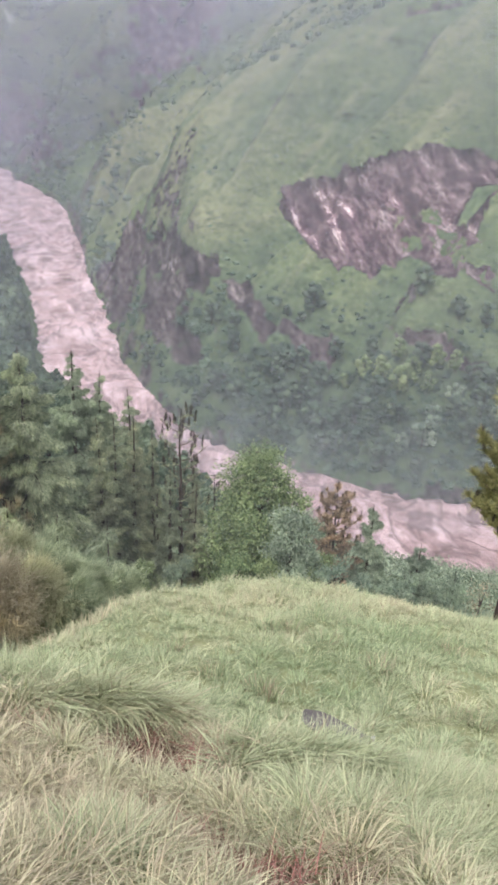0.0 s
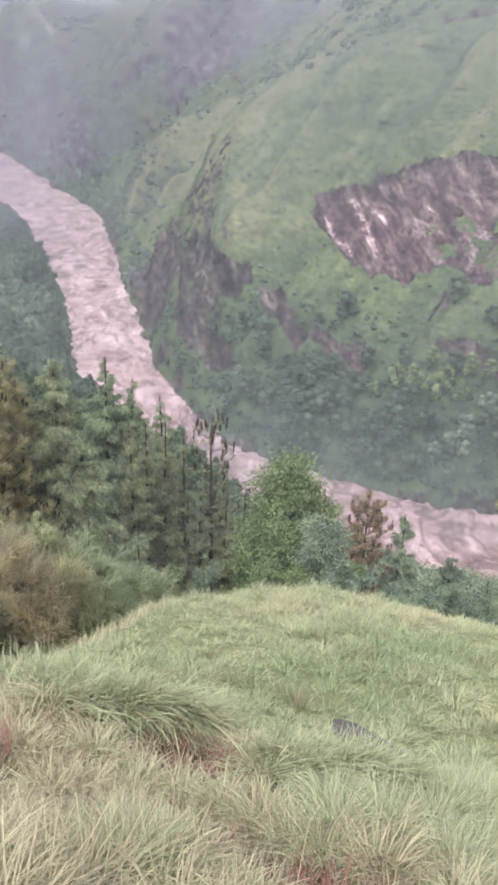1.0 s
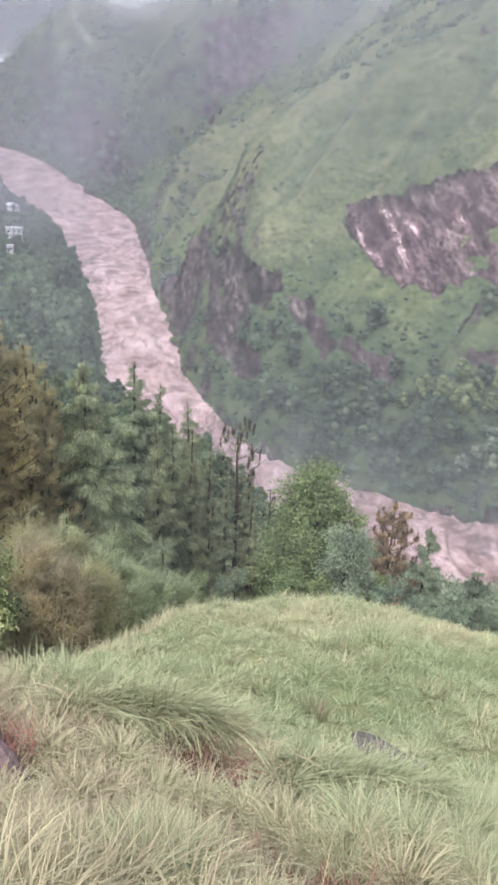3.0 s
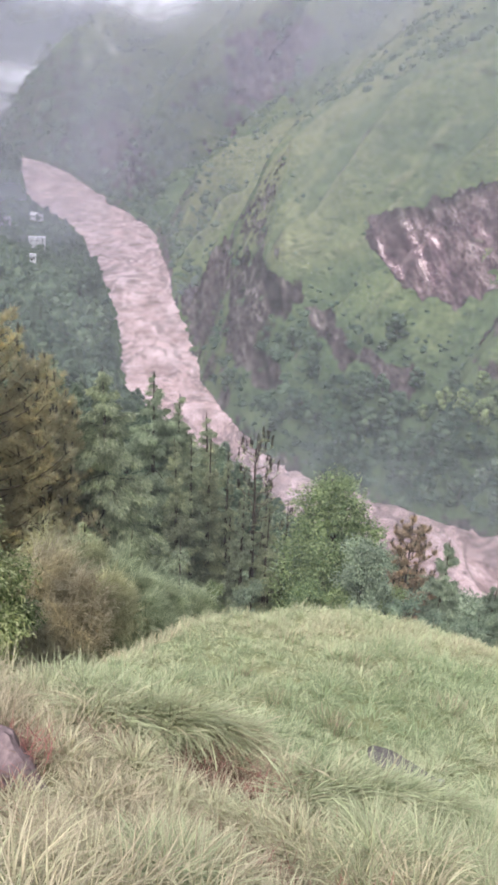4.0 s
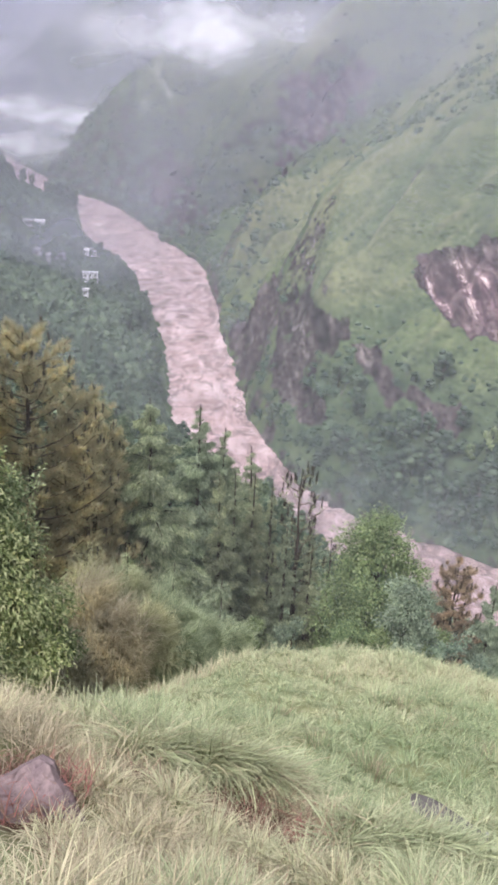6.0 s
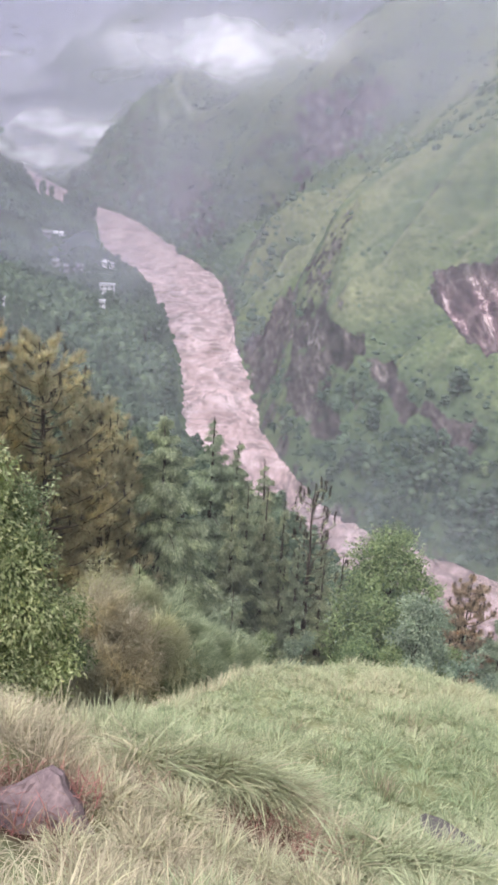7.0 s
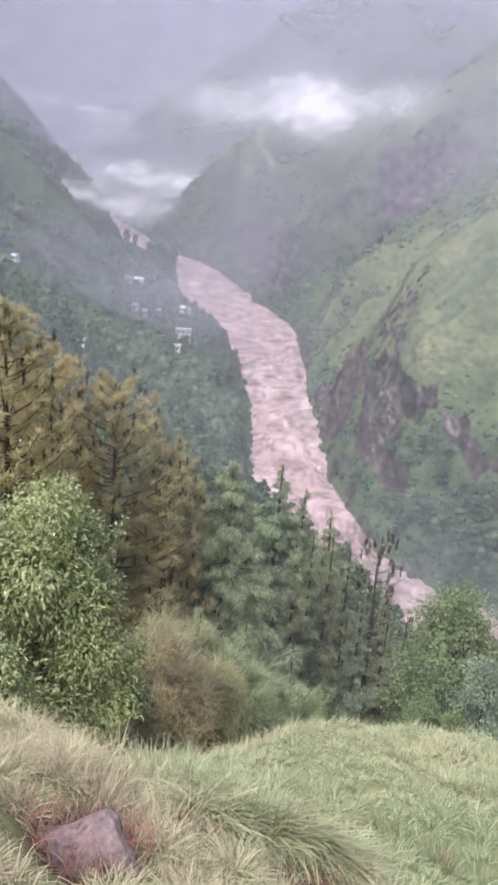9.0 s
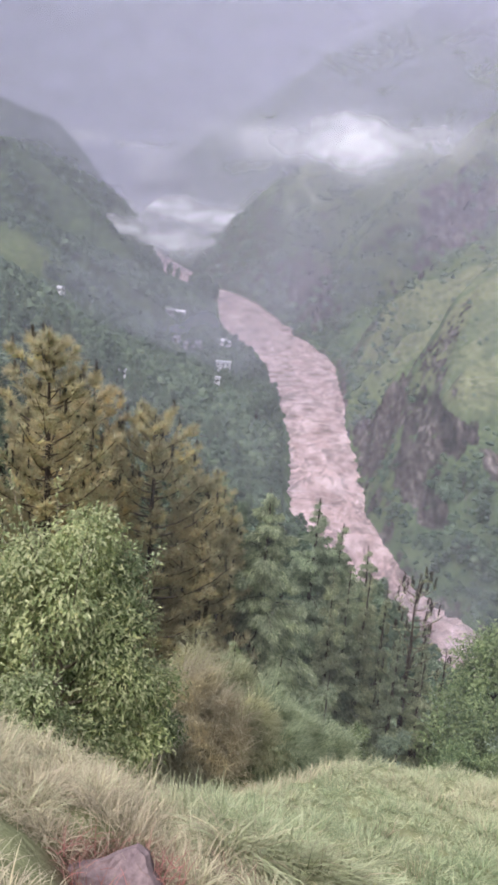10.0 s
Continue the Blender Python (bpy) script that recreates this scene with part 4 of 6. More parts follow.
def broad_trees():
    t = stand(broadleaf(tall(-5.6, 11.6, -2.95), 2.2, 41, LEAF, 0.094, 46000, 0.10, 30, PALE_BARK, 0.6, "leafy_tree", 9), -5.6, 11.6)
    tagged(t, "dense leafy broadleaf tree with pale drooping leaves", "tree")
    t = stand(broadleaf(tall(-4.9, 12.3, -4.0), 1.4, 42, LEAF, 0.090, 22000, 0.10, 20, PALE_BARK, 0.6, "leafy_tree", 6), -4.9, 12.3)
    tagged(t, "dense leafy broadleaf tree with a slender pale stem", "tree")
    t = stand(broadleaf(tall(-7.8, 11.0, -3.0), 1.9, 43, LEAF, 0.080, 24000, 0.10, 20, PALE_BARK, 0.6, "leafy_tree", 4), -7.6, 11.0)
    tagged(t, "dense leafy broadleaf tree at the edge of the grass", "tree")
    t = stand(broadleaf(tall(-6.5, 9.9, -4.6), 1.3, 64, LEAF, 0.078, 16000, 0.02, 18, PALE_BARK, 0.6, "leafy_bush", 2), -6.5, 9.9)
    tagged(t, "low leafy bush at the edge of the grass", "shrub")
    t = stand(broadleaf(tall(-4.95, 9.3, -4.7), 1.0, 65, LEAF, 0.078, 12000, 0.02, 16, PALE_BARK, 0.6, "leafy_bush", 1), -4.95, 9.3)
    tagged(t, "small leafy bush in front of the thicket", "shrub")
    t = stand(broadleaf(tall(4.8, 31.6, -13.2), 3.1, 44, BROAD, 0.17, 34000, 0.15, 34, None, 0.3, "round_tree"), 4.8, 31.6)
    tagged(t, "round fresh green broadleaf tree behind the knoll", "tree")
    t = stand(broadleaf(tall(5.7, 27.6, -14.3), 1.7, 45, BLUE_LEAF, 0.14, 18000, 0.12, 24, None, 0.2, "grey_green_tree"), 5.7, 27.6)
    tagged(t, "grey-green broadleaf tree behind the knoll", "tree")
    for x, y, top, wide, seed in [(7.5, 27.0, -16.6, 1.4, 47), (8.5, 26.7, -17.0, 1.2, 49), (3.5, 27.8, -16.6, 1.5, 48), (9.4, 26.4, -17.2, 1.2, 51), (7.0, 28.2, -16.9, 1.5, 50), (1.2, 29.5, -17.8, 1.3, 57), (-0.6, 27.5, -16.8, 1.3, 58), (10.5, 27.0, -18.1, 1.2, 59), (4.6, 27.2, -16.4, 1.3, 60), (12.6, 26.4, -18.6, 1.2, 61), (14.4, 27.0, -19.3, 1.3, 63)]:
        t = stand(broadleaf(tall(x, y, top), wide, seed, BLUE_LEAF if seed % 2 else BROAD, 0.11, 6500, 0.05, 14, None, 0.2, "shrub"), x, y)
        tagged(t, "bushy grey-green shrub behind the grassy crest", "shrub", "shrubs behind the crest")
    t = stand(broadleaf(tall(15.4, 29.2, -19.2), 1.4, 51, RED_NEEDLE, 0.06, 2600, 0.2, 18, None, 0.0, "bare_shrub"), 15.4, 29.2)
    tagged(t, "half-bare reddish twiggy shrub", "shrub")
    # olive scrub and long grass on the lower shoulder
    for x, y, wide, high, seed, m in [(-2.4, 14.9, 0.5, 0.8, 52, BRUSH), (-3.5, 14.4, 0.5, 0.7, 54, YELLOW), (-1.0, 19.4, 0.9, 1.0, 55, CEDAR)]:
        t = stand(broadleaf(high, wide, seed, m, 0.07, 2400, 0.05, 12, None, 0.2, "low_scrub"), x, y)
        tagged(t, "low olive-brown scrub on the grassy shoulder", "shrub", "low scrub")


broad_trees()

# ---- woods on the valley's sides ----
def lumps(s, rng, middle, radii, full=True):
    """Uneven leafy masses under the outer leaves: middle (n, 3) and radii (n, 3)."""
    seg, ring = 7, 4 if full else 3
    n = len(middle)
    up = np.linspace(-0.75 if full else -0.25, 0.72, ring)
    a = np.arange(seg) * 2 * math.pi / seg
    flat = np.sqrt(1 - up ** 2)
    unit = np.stack([np.outer(flat, np.cos(a)), np.outer(flat, np.sin(a)), np.repeat(up[:, None], seg, 1)], -1).reshape(-1, 3)
    unit = np.concatenate([unit, [[0, 0, 1.0]]])
    grow = rng.uniform(0.48, 1.22, (n, len(unit), 1))
    v = middle[:, None, :] + unit[None] * grow * radii[:, None, :]
    i, j = np.arange(ring - 1)[:, None] * seg, np.arange(seg)[None, :]
    quads = np.stack([i + j, i + (j + 1) % seg, i + seg + (j + 1) % seg, i + seg + j], -1).reshape(-1, 4)
    tip = np.stack([(ring - 1) * seg + np.arange(seg), (ring - 1) * seg + (np.arange(seg) + 1) % seg, np.full(seg, ring * seg)], 1)
    base = np.arange(n)[:, None, None] * len(unit)
    s.add(v.reshape(-1, 3), tris=(tip[None] + base).reshape(-1, 3), quads=(quads[None] + base).reshape(-1, 4))


def far_crown(rng, width, high, leaf, count, slim):
    s = Shape()
    balls = lobes_of(rng, 9, width, high * 0.22, high * 0.95, 0.9 + slim)
    lumps(s, rng, np.array([c for c, r in balls]), np.array([r for c, r in balls]) * 0.92)
    each = count // len(balls)
    for c, r in balls:
        v = rng.normal(size=(each, 3))
        v /= np.linalg.norm(v, axis=1, keepdims=True)
        p = c + v * rng.uniform(0.85, 1.1, (each, 1)) * r
        s.leaves(p, np.cross(v, rng.normal(size=(each, 3))), v + rng.normal(0, 0.35, (each, 3)) + np.array([0, 0, 0.3]), leaf * rng.uniform(0.7, 1.3, each), leaf * rng.uniform(0.5, 0.8, each))
    return s


def far_conifer(rng, width, high, leaf, count):
    s = Shape()
    u = rng.random(count) ** 0.7
    a = rng.uniform(0, 2 * math.pi, count)
    layer = 0.75 + 0.25 * np.sin(u * 40)
    r = width * (1 - u) * layer * rng.uniform(0.3, 1.0, count)
    p = np.stack([np.cos(a) * r, np.sin(a) * r, high * (0.12 + 0.86 * u) - 0.25 * r], 1)
    out = np.stack([np.cos(a), np.sin(a), np.full(count, -0.35)], 1)
    s.leaves(p, out + rng.normal(0, 0.35, (count, 3)), np.stack([np.zeros(count), np.zeros(count), np.ones(count)], 1) + rng.normal(0, 0.35, (count, 3)), leaf * rng.uniform(0.8, 1.5, count), leaf * rng.uniform(0.35, 0.55, count))
    return s


def valley_tree(kind, seed, leaf=None, name=""):
    rng = np.random.default_rng(seed)
    root = new(name or ("valley_pine" if kind == "pine" else "valley_tree"))
    high = 1.0
    trunk = Shape()
    trunk.tube([(0, 0, -0.05), (0.01, 0, 0.4), (0, 0.01, 0.85)], [0.022, 0.016, 0.006], 5)
    part("trunk", trunk, BARK, root)
    crown = far_conifer(rng, 0.26, high, 0.055, 900) if kind == "pine" else far_crown(rng, 0.34, high, 0.058, 420, 0.1)
    part("crown", crown, leaf or (FAR_LEAF if kind != "pine" else FAR_NEEDLE), root)
    return root


def plant(proto, x, y, high, wide, rng):
    t = copy_thing(proto, Matrix.Identity(4))
    t.matrix_world = pose(x, y, height_at(x, y) - 0.2, 0, 0, rng.uniform(0, 360)) @ Matrix.Diagonal((high * wide, high * wide, high, 1))
    return t


HOUSES = [(-197, 628), (-142, 558), (-137, 566), (-119, 474), (-151, 491), (-146, 503), (-157, 495), (-186, 566), (-221, 456), (-119, 304), (-110, 424)]


def woods():
    rng = np.random.default_rng(77)
    protos = [valley_tree("leaf", 1), valley_tree("leaf", 2), valley_tree("leaf", 3), valley_tree("pine", 4), valley_tree("pine", 5)]
    for p in protos[:3]:
        tagged(p, "dark green broadleaf tree on the wooded valley side", "tree", "trees on the valley side")
    for p in protos[3:]:
        tagged(p, "dark green conifer on the wooded valley side", "tree", "conifers on the valley side")
    # the slope between the pines and the river, thick and near
    n = 4000
    a = np.radians(rng.uniform(-34, 32, n))
    r = 84 * (330 / 84) ** rng.random(n)
    x, y = r * np.sin(a), r * np.cos(a)
    d, side, (half, _) = along(RIVER, x, y)
    ok = (side > 0) & (d - half > 3.5) & (np.degrees(a) < 3)
    x, y, r, t = x[ok], y[ok], r[ok], (d - half)[ok]
    taken = []
    for px, py, pr, pt in zip(x, y, r, t):
        if len(taken) >= 285:
            break
        gap = 2.6 + pr * 0.014
        if any((px - qx) ** 2 + (py - qy) ** 2 < gap * gap for qx, qy in taken):
            continue
        taken.append((px, py))
        kind = rng.choice([0, 1, 2, 3, 4, 3, 4])
        high = rng.uniform(5.0, 8.0) if pt < 25 else rng.uniform(6.0, 11.5) * (1.4 if kind > 2 else 1.0)
        plant(protos[kind], px, py, high, rng.uniform(0.9, 1.25), rng)
    # single trees on the far bank
    for px, py, high in [(53, 236, 9), (84, 228, 9), (87, 246, 10), (60, 244, 8), (70, 238, 7), (97, 236, 8), (40, 240, 7), (27, 255, 8), (104, 230, 8), (112, 238, 9), (-2, 284, 8), (76, 222, 6), (48, 226, 6), (120, 226, 8)]:
        plant(protos[int(rng.integers(0, 3))], px, py, high, 1.2, rng)
    # a ragged wood along the foot of the opposite slope
    n = 1500
    a, r = np.radians(rng.uniform(2, 30, n)), rng.uniform(185, 275, n)
    x, y = r * np.sin(a), r * np.cos(a)
    d, side, (half, _) = along(RIVER, x, y)
    z = ground_height(x, y)
    ok = (side < 0) & (d - half > 2.5) & (d - half < 34 + 22 * fbm(x / 25, y / 25, 2, 66)) & (fbm(x / 14, y / 14, 2, 67) > -0.15) & (rock_face(x, y, z)[0] < 0.3)
    bank = [valley_tree("leaf", 8, SCRUB, "bank_tree"), valley_tree("leaf", 9, FAR_LEAF, "bank_tree")]
    spots = list(zip(x[ok], y[ok]))[:120]
    for k, (px, py) in enumerate(spots):
        tagged(bank[k % 2], "dark green tree at the foot of the opposite slope", "tree", "trees on the far bank")
        high, wide = 3.5 + 6 * rng.random() ** 1.6, rng.uniform(1.1, 1.5)
        if k < len(spots) - 2:
            plant(bank[k % 2], px, py, high, wide, rng)
        else:
            bank[k % 2].matrix_world = pose(px, py, height_at(px, py) - 0.2) @ Matrix.Diagonal((high * wide, high * wide, high, 1))
    # paler and fresher green trees on the far bank
    for leaf, label, spots in [(BLUE_LEAF, "pale grey-green tree on the far river bank", [(78.5, 203, 10), (82, 207, 9), (101, 203, 8), (90, 212, 7), (110, 206, 8), (74, 206, 6)]),
                               (BROAD, "fresh green tree on the far river bank", [(75, 221, 10), (70, 224, 8), (80, 225, 9), (66, 229, 8), (84, 219, 7), (88, 226, 8), (77, 230, 7), (93, 222, 7), (61, 234, 6), (72, 216, 6)])]:
        first = valley_tree("leaf", 7 if leaf is BROAD else 6, leaf)
        tagged(first, label, "tree", "trees on the far bank")
        for px, py, high in spots[1:]:
            plant(first, px, py, high, 1.25, rng)
        px, py, high = spots[0]
        first.matrix_world = pose(px, py, height_at(px, py) - 0.2) @ Matrix.Diagonal((high * 1.25, high * 1.25, high, 1))
    # along the left bank: stretch up the river, how many, distance from the water, height, shapes
    pts = np.array(RIVER)
    for y0, y1, many, off0, off1, low, tall_, kinds in [(300, 500, 26, 2, 8, 6, 11, 5), (385, 505, 20, 4, 18, 10, 15, 3), (505, 565, 9, 9, 18, 6, 9, 3), (565, 700, 18, 17, 32, 5, 8, 3),
                                                        (700, 785, 9, 8, 16, 6, 9, 5), (795, 905, 30, 1.5, 15, 12, 20, 5), (935, 1150, 7, 4, 12, 6, 9, 5)]:
        for k in range(many):
            s = y0 + (y1 - y0) * (k + rng.random()) / many
            px, py, w = (np.interp(s, pts[:, 1][4:], pts[:, c][4:]) for c in (0, 1, 2))
            plant(protos[int(rng.integers(0, kinds))], px - 1.06 * w - rng.uniform(off0, off1), py, rng.uniform(low, tall_), 1.0, rng)
    for px, py, high in [(-319, 960, 21), (-312, 972, 17), (-266, 894, 18)]:
        plant(protos[1], px, py, high, 0.8, rng)
    # round the houses
    for k in range(60):
        hx, hy = HOUSES[k % len(HOUSES)]
        a, d = rng.uniform(0, 2 * math.pi), rng.uniform(6.5, 13)
        plant(protos[int(rng.integers(0, 5))], hx + d * math.cos(a), hy + d * math.sin(a), rng.uniform(4, 8) if math.sin(a) < 0 else rng.uniform(7, 12), 1.1, rng)
    # a row of dark cypress-like trees on the ridge up the valley
    for px, py, high in [(-345, 842, 22), (-337, 846, 17), (-333, 858, 14), (-322, 868, 20), (-318, 874, 16), (-300, 905, 12)]:
        plant(protos[3], px, py, high, 0.6, rng)
    for p in protos:
        p.matrix_world = pose(-60 - 6 * protos.index(p), 120, height_at(-60 - 6 * protos.index(p), 120) - 0.2) @ Matrix.Diagonal((8, 8, 8, 1))


woods()


def scatter_clumps(name, label, x, y, size, mat, seed, per=26, tall_=0.8, core=0.8):
    """Bushes too many to count: each a heap of leaf blades on the slope."""
    rng = np.random.default_rng(seed)
    n = len(x)
    z = ground_height(x, y)
    s = Shape()
    v = rng.normal(size=(n, per, 3))
    v /= np.linalg.norm(v, axis=2, keepdims=True)
    v[..., 2] = np.abs(v[..., 2]) * 1.0 - 0.15
    size_ = size[:, None, None] * rng.uniform(core - 0.02, 1.1, (n, per, 1))
    p = np.stack([x, y, z], 1)[:, None, :] + v * size_ * np.array([1, 1, tall_])
    p, v = p.reshape(-1, 3), v.reshape(-1, 3)
    sz = np.repeat(size, per)
    s.leaves(p - v * sz[:, None] * 0.1, np.cross(v, rng.normal(size=v.shape)), v + rng.normal(0, 0.35, v.shape) + np.array([0, 0, 0.3]), sz * rng.uniform(0.22, 0.42, len(sz)), sz * rng.uniform(0.16, 0.30, len(sz)))
    lumps(s, rng, np.stack([x, y, z], 1), size[:, None] * np.array([core, core, core * tall_]), False)
    tagged(part(name, s, mat, flat=True), label, kind="stuff")


def far_woods():
    rng = np.random.default_rng(5)
    # the wooded left side, up the valley
    n = 30000
    a = np.radians(rng.uniform(-36, 4, n))
    r = 190 * (1400 / 190) ** rng.random(n)
    x, y = r * np.sin(a), r * np.cos(a)
    d, side, (half, _) = along(RIVER, x, y)
    open_ = fbm(x / 40, y / 40, 3, 55)
    ok = (side > 0) & (d - half > 6 + 12 * smooth(520, 590, y) * (1 - smooth(690, 760, y))) & (open_ > -0.62) & ((x + 250) ** 2 + (y - 463) ** 2 > 19 ** 2)
    for hx, hy in HOUSES:
        ok &= ((x - hx) ** 2 + (y - hy) ** 2 > 64) & ((x - 0.972 * hx) ** 2 + (y - 0.972 * hy) ** 2 > 70)
    x, y, r = x[ok][:13000], y[ok][:13000], r[ok][:13000]
    scatter_clumps("woods", "dense dark green woods on the valley side", x, y, (1.0 + 2.9 * rng.random(len(x)) ** 1.9) * (0.95 + r / 1900), FAR_LEAF, 6, 7, 1.15)
    # and denser again on the hazy slopes farther up
    n = 16000
    a, r = np.radians(rng.uniform(-36, -12, n)), rng.uniform(480, 1150, n)
    x, y = r * np.sin(a), r * np.cos(a)
    d, side, (half, _) = along(RIVER, x, y)
    ok = (side > 0) & (d - half > 10 + 12 * smooth(520, 590, y) * (1 - smooth(690, 760, y))) & ((x + 250) ** 2 + (y - 463) ** 2 > 26 ** 2)
    for hx, hy in HOUSES:
        ok &= ((x - hx) ** 2 + (y - hy) ** 2 > 64) & ((x - 0.972 * hx) ** 2 + (y - 0.972 * hy) ** 2 > 90)
    x, y = x[ok][:4500], y[ok][:4500]
    scatter_clumps("hazy_woods", "dense dark woods fading into the mist", x, y, 2.4 + 3.4 * rng.random(len(x)) ** 1.5, FAR_LEAF, 16, 6, 1.25)
    # scrub at the foot of the opposite slope and scattered up it
    n = 60000
    a = np.radians(rng.uniform(-20, 34, n))
    r = 195 * (1150 / 195) ** rng.random(n)
    x, y = r * np.sin(a), r * np.cos(a)
    d, side, (half, _) = along(RIVER, x, y)
    t = d - half
    z = ground_height(x, y)
    chance = 0.30 * (1 - smooth(8, 55, t + 55 * fbm(x / 30, y / 30, 3, 15))) + 0.005 + 0.025 * smooth(0.0, 0.5, fbm(x / 16, y / 16, 3, 18)) + 0.20 * smooth(0.2, 0.5, fbm(x / 30, y / 30, 4, 16)) + 0.5 * smooth(560, 800, y) * smooth(-60, -110, x)
    chance = chance + 0.10 * smooth(-0.05, -0.5, gullies(x, y)) + 0.25 * smooth(600, 700, y) * (1 - smooth(20, 60, z)) * smooth(-0.2, 0.3, fbm(x / 60, y / 60, 4, 57))
    chance = chance * (1 - 0.9 * smooth(-76, -58, z) * (y < 480)) * (1 - smooth(0.25, 0.5, rock_face(x, y, z)[0]))
    ok = (side < 0) & (t > 1.5) & (rng.random(n) < chance)
    x, y, t, r = x[ok][:5600], y[ok][:5600], t[ok][:5600], r[ok][:5600]
    scatter_clumps("slope_scrub", "green bushes at the foot of the slope and dotted over it", x, y, rng.uniform(0.4, 1.3, len(x)) + 3.2 * rng.random(len(x)) ** 2.2 * (1 - smooth(8, 70, t)) + r * 0.0006 + (0.6 + 3.2 * rng.random(len(x)) ** 1.5) * smooth(560, 700, y), SCRUB, 8, 17, 0.9, 0.62)


far_woods()


def far_slopes():
    """Dark bushes and small trees in the gullies of the ridges up the valley."""
    rng = np.random.default_rng(85)
    n = 40000
    a, r = np.radians(rng.uniform(-16, 22, n)), rng.uniform(430, 1080, n)
    x, y = r * np.sin(a), r * np.cos(a)
    d, side, (half, _) = along(RIVER, x, y)
    chance = 0.05 + 0.45 * smooth(-0.15, -0.8, gullies(x, y)) * smooth(-0.3, 0.3, fbm(x / 30, y / 30, 3, 86)) + 0.5 * smooth(0.1, 0.4, fbm(x / 45, y / 45, 4, 87)) + 0.5 * (1 - smooth(8, 45, d - half + 20 * fbm(x / 30, y / 30, 2, 88)))
    ok = (side < 0) & (d - half > 2) & (rng.random(n) < chance * 0.6 * (0.12 + 0.88 * smooth(0.35, -0.25, gullies(x, y))))
    x, y = x[ok][:5200], y[ok][:5200]
    scatter_clumps("ridge_scrub", "dark bushes and small trees on the hazy ridges", x, y, (0.7 + 3.6 * rng.random(len(x)) ** 2) * (1 + 0.5 * smooth(640, 800, y)), FAR_LEAF, 89, 8, 1.15)


far_slopes()


def crest_bushes():
    """Low bushes on the steep ground behind the grassy crest."""
    rng = np.random.default_rng(63)
    n = 1500
    a, r = np.radians(rng.uniform(0, 42, n)), rng.uniform(26, 165, n)
    x, y = r * np.sin(a), r * np.cos(a)
    d, side, (half, _) = along(RIVER, x, y)
    ok = (side > 0) & (d - half > 1.5)
    x, y, r = x[ok], y[ok], r[ok]
    n = len(x)
    size = rng.uniform(0.5, 1.2, n) * (0.8 + r / 90)
    s = Shape()
    per = 46
    v = rng.normal(size=(n, per, 3))
    v /= np.linalg.norm(v, axis=2, keepdims=True)
    v[..., 2] = np.abs(v[..., 2])
    p = (np.stack([x, y, ground_height(x, y)], 1)[:, None, :] + v * size[:, None, None] * rng.uniform(0.45, 1.1, (n, per, 1))).reshape(-1, 3)
    v = v.reshape(-1, 3)
    s.leaves(p, v * 0.5 + rng.normal(0, 0.6, v.shape), v + rng.normal(0, 0.4, v.shape) + np.array([0, 0, 0.4]), np.repeat(size, per) * rng.uniform(0.16, 0.32, len(v)), np.repeat(size, per) * rng.uniform(0.08, 0.16, len(v)))
    tagged(part("low_bushes", s, BLUE_LEAF), "low grey-green bushes on the steep ground behind the crest", kind="stuff")


crest_bushes()

# ---- grass of the knoll ----
def blades(shape, roots, heading, length, width, arch, hue, rng, parts=3):
    """Bent grass blades; heading is the way they lean, arch how far they bow over."""
    n = len(roots)
    u = np.linspace(0, 1, parts + 1)
    flat = np.stack([np.cos(heading), np.sin(heading), np.zeros(n)], 1)
    up = np.array([0, 0, 1.0])
    # walk along the blade so that its length holds
    ang = arch[:, None] * (0.25 + 1.25 * u[None, :])
    step = length[:, None] / parts
    dx = np.cumsum(np.sin(ang) * step, 1) - np.sin(ang[:, :1]) * step
    dz = np.cumsum(np.cos(ang) * step, 1) - np.cos(ang[:, :1]) * step
    mid = roots[:, None, :] + flat[:, None, :] * dx[..., None] + up * dz[..., None]
    side = np.stack([-np.sin(heading), np.cos(heading), rng.normal(0, 0.3, n)], 1)
    w = (width[:, None] * (1 - u[None, :]) ** 0.6 * 0.5)[..., None]
    left, right = mid[:, :-1] - side[:, None, :] * w[:, :-1], mid[:, :-1] + side[:, None, :] * w[:, :-1]
    v = np.concatenate([left, right, mid[:, -1:]], 1)
    k = np.arange(n)[:, None] * (2 * parts + 1)
    quads = np.concatenate([k + [j, parts + j, parts + j + 1, j + 1] for j in range(parts - 1)]) if parts > 1 else None
    tris = k + [parts - 1, 2 * parts - 1, 2 * parts]
    shape.add(v.reshape(-1, 3), tris=tris, quads=quads, hue=np.repeat(np.clip(hue, 0, 1), 2 * parts + 1))


# where straw outdoes the green: x, y, reach, amount
DRY = [(-1.6, 3.4, 1.6, 0.34), (-0.6, 2.6, 1.5, 0.30), (-3.2, 5.0, 1.6, 0.30), (0.5, 3.0, 0.9, 0.20), (3.0, 18.2, 2.4, 0.16), (7.5, 16.0, 2.6, 0.26), (8.6, 11.5, 1.6, 0.10)]
LUSH = [(-0.9, 5.2, 0.8, 0.34), (0.7, 5.4, 0.8, 0.24), (2.0, 4.4, 0.9, 0.22), (-0.2, 2.4, 0.3, 0.22), (5.0, 14.4, 1.8, 0.22), (3.4, 11.0, 2.2, 0.10), (1.3, 4.0, 0.35, 0.2)]
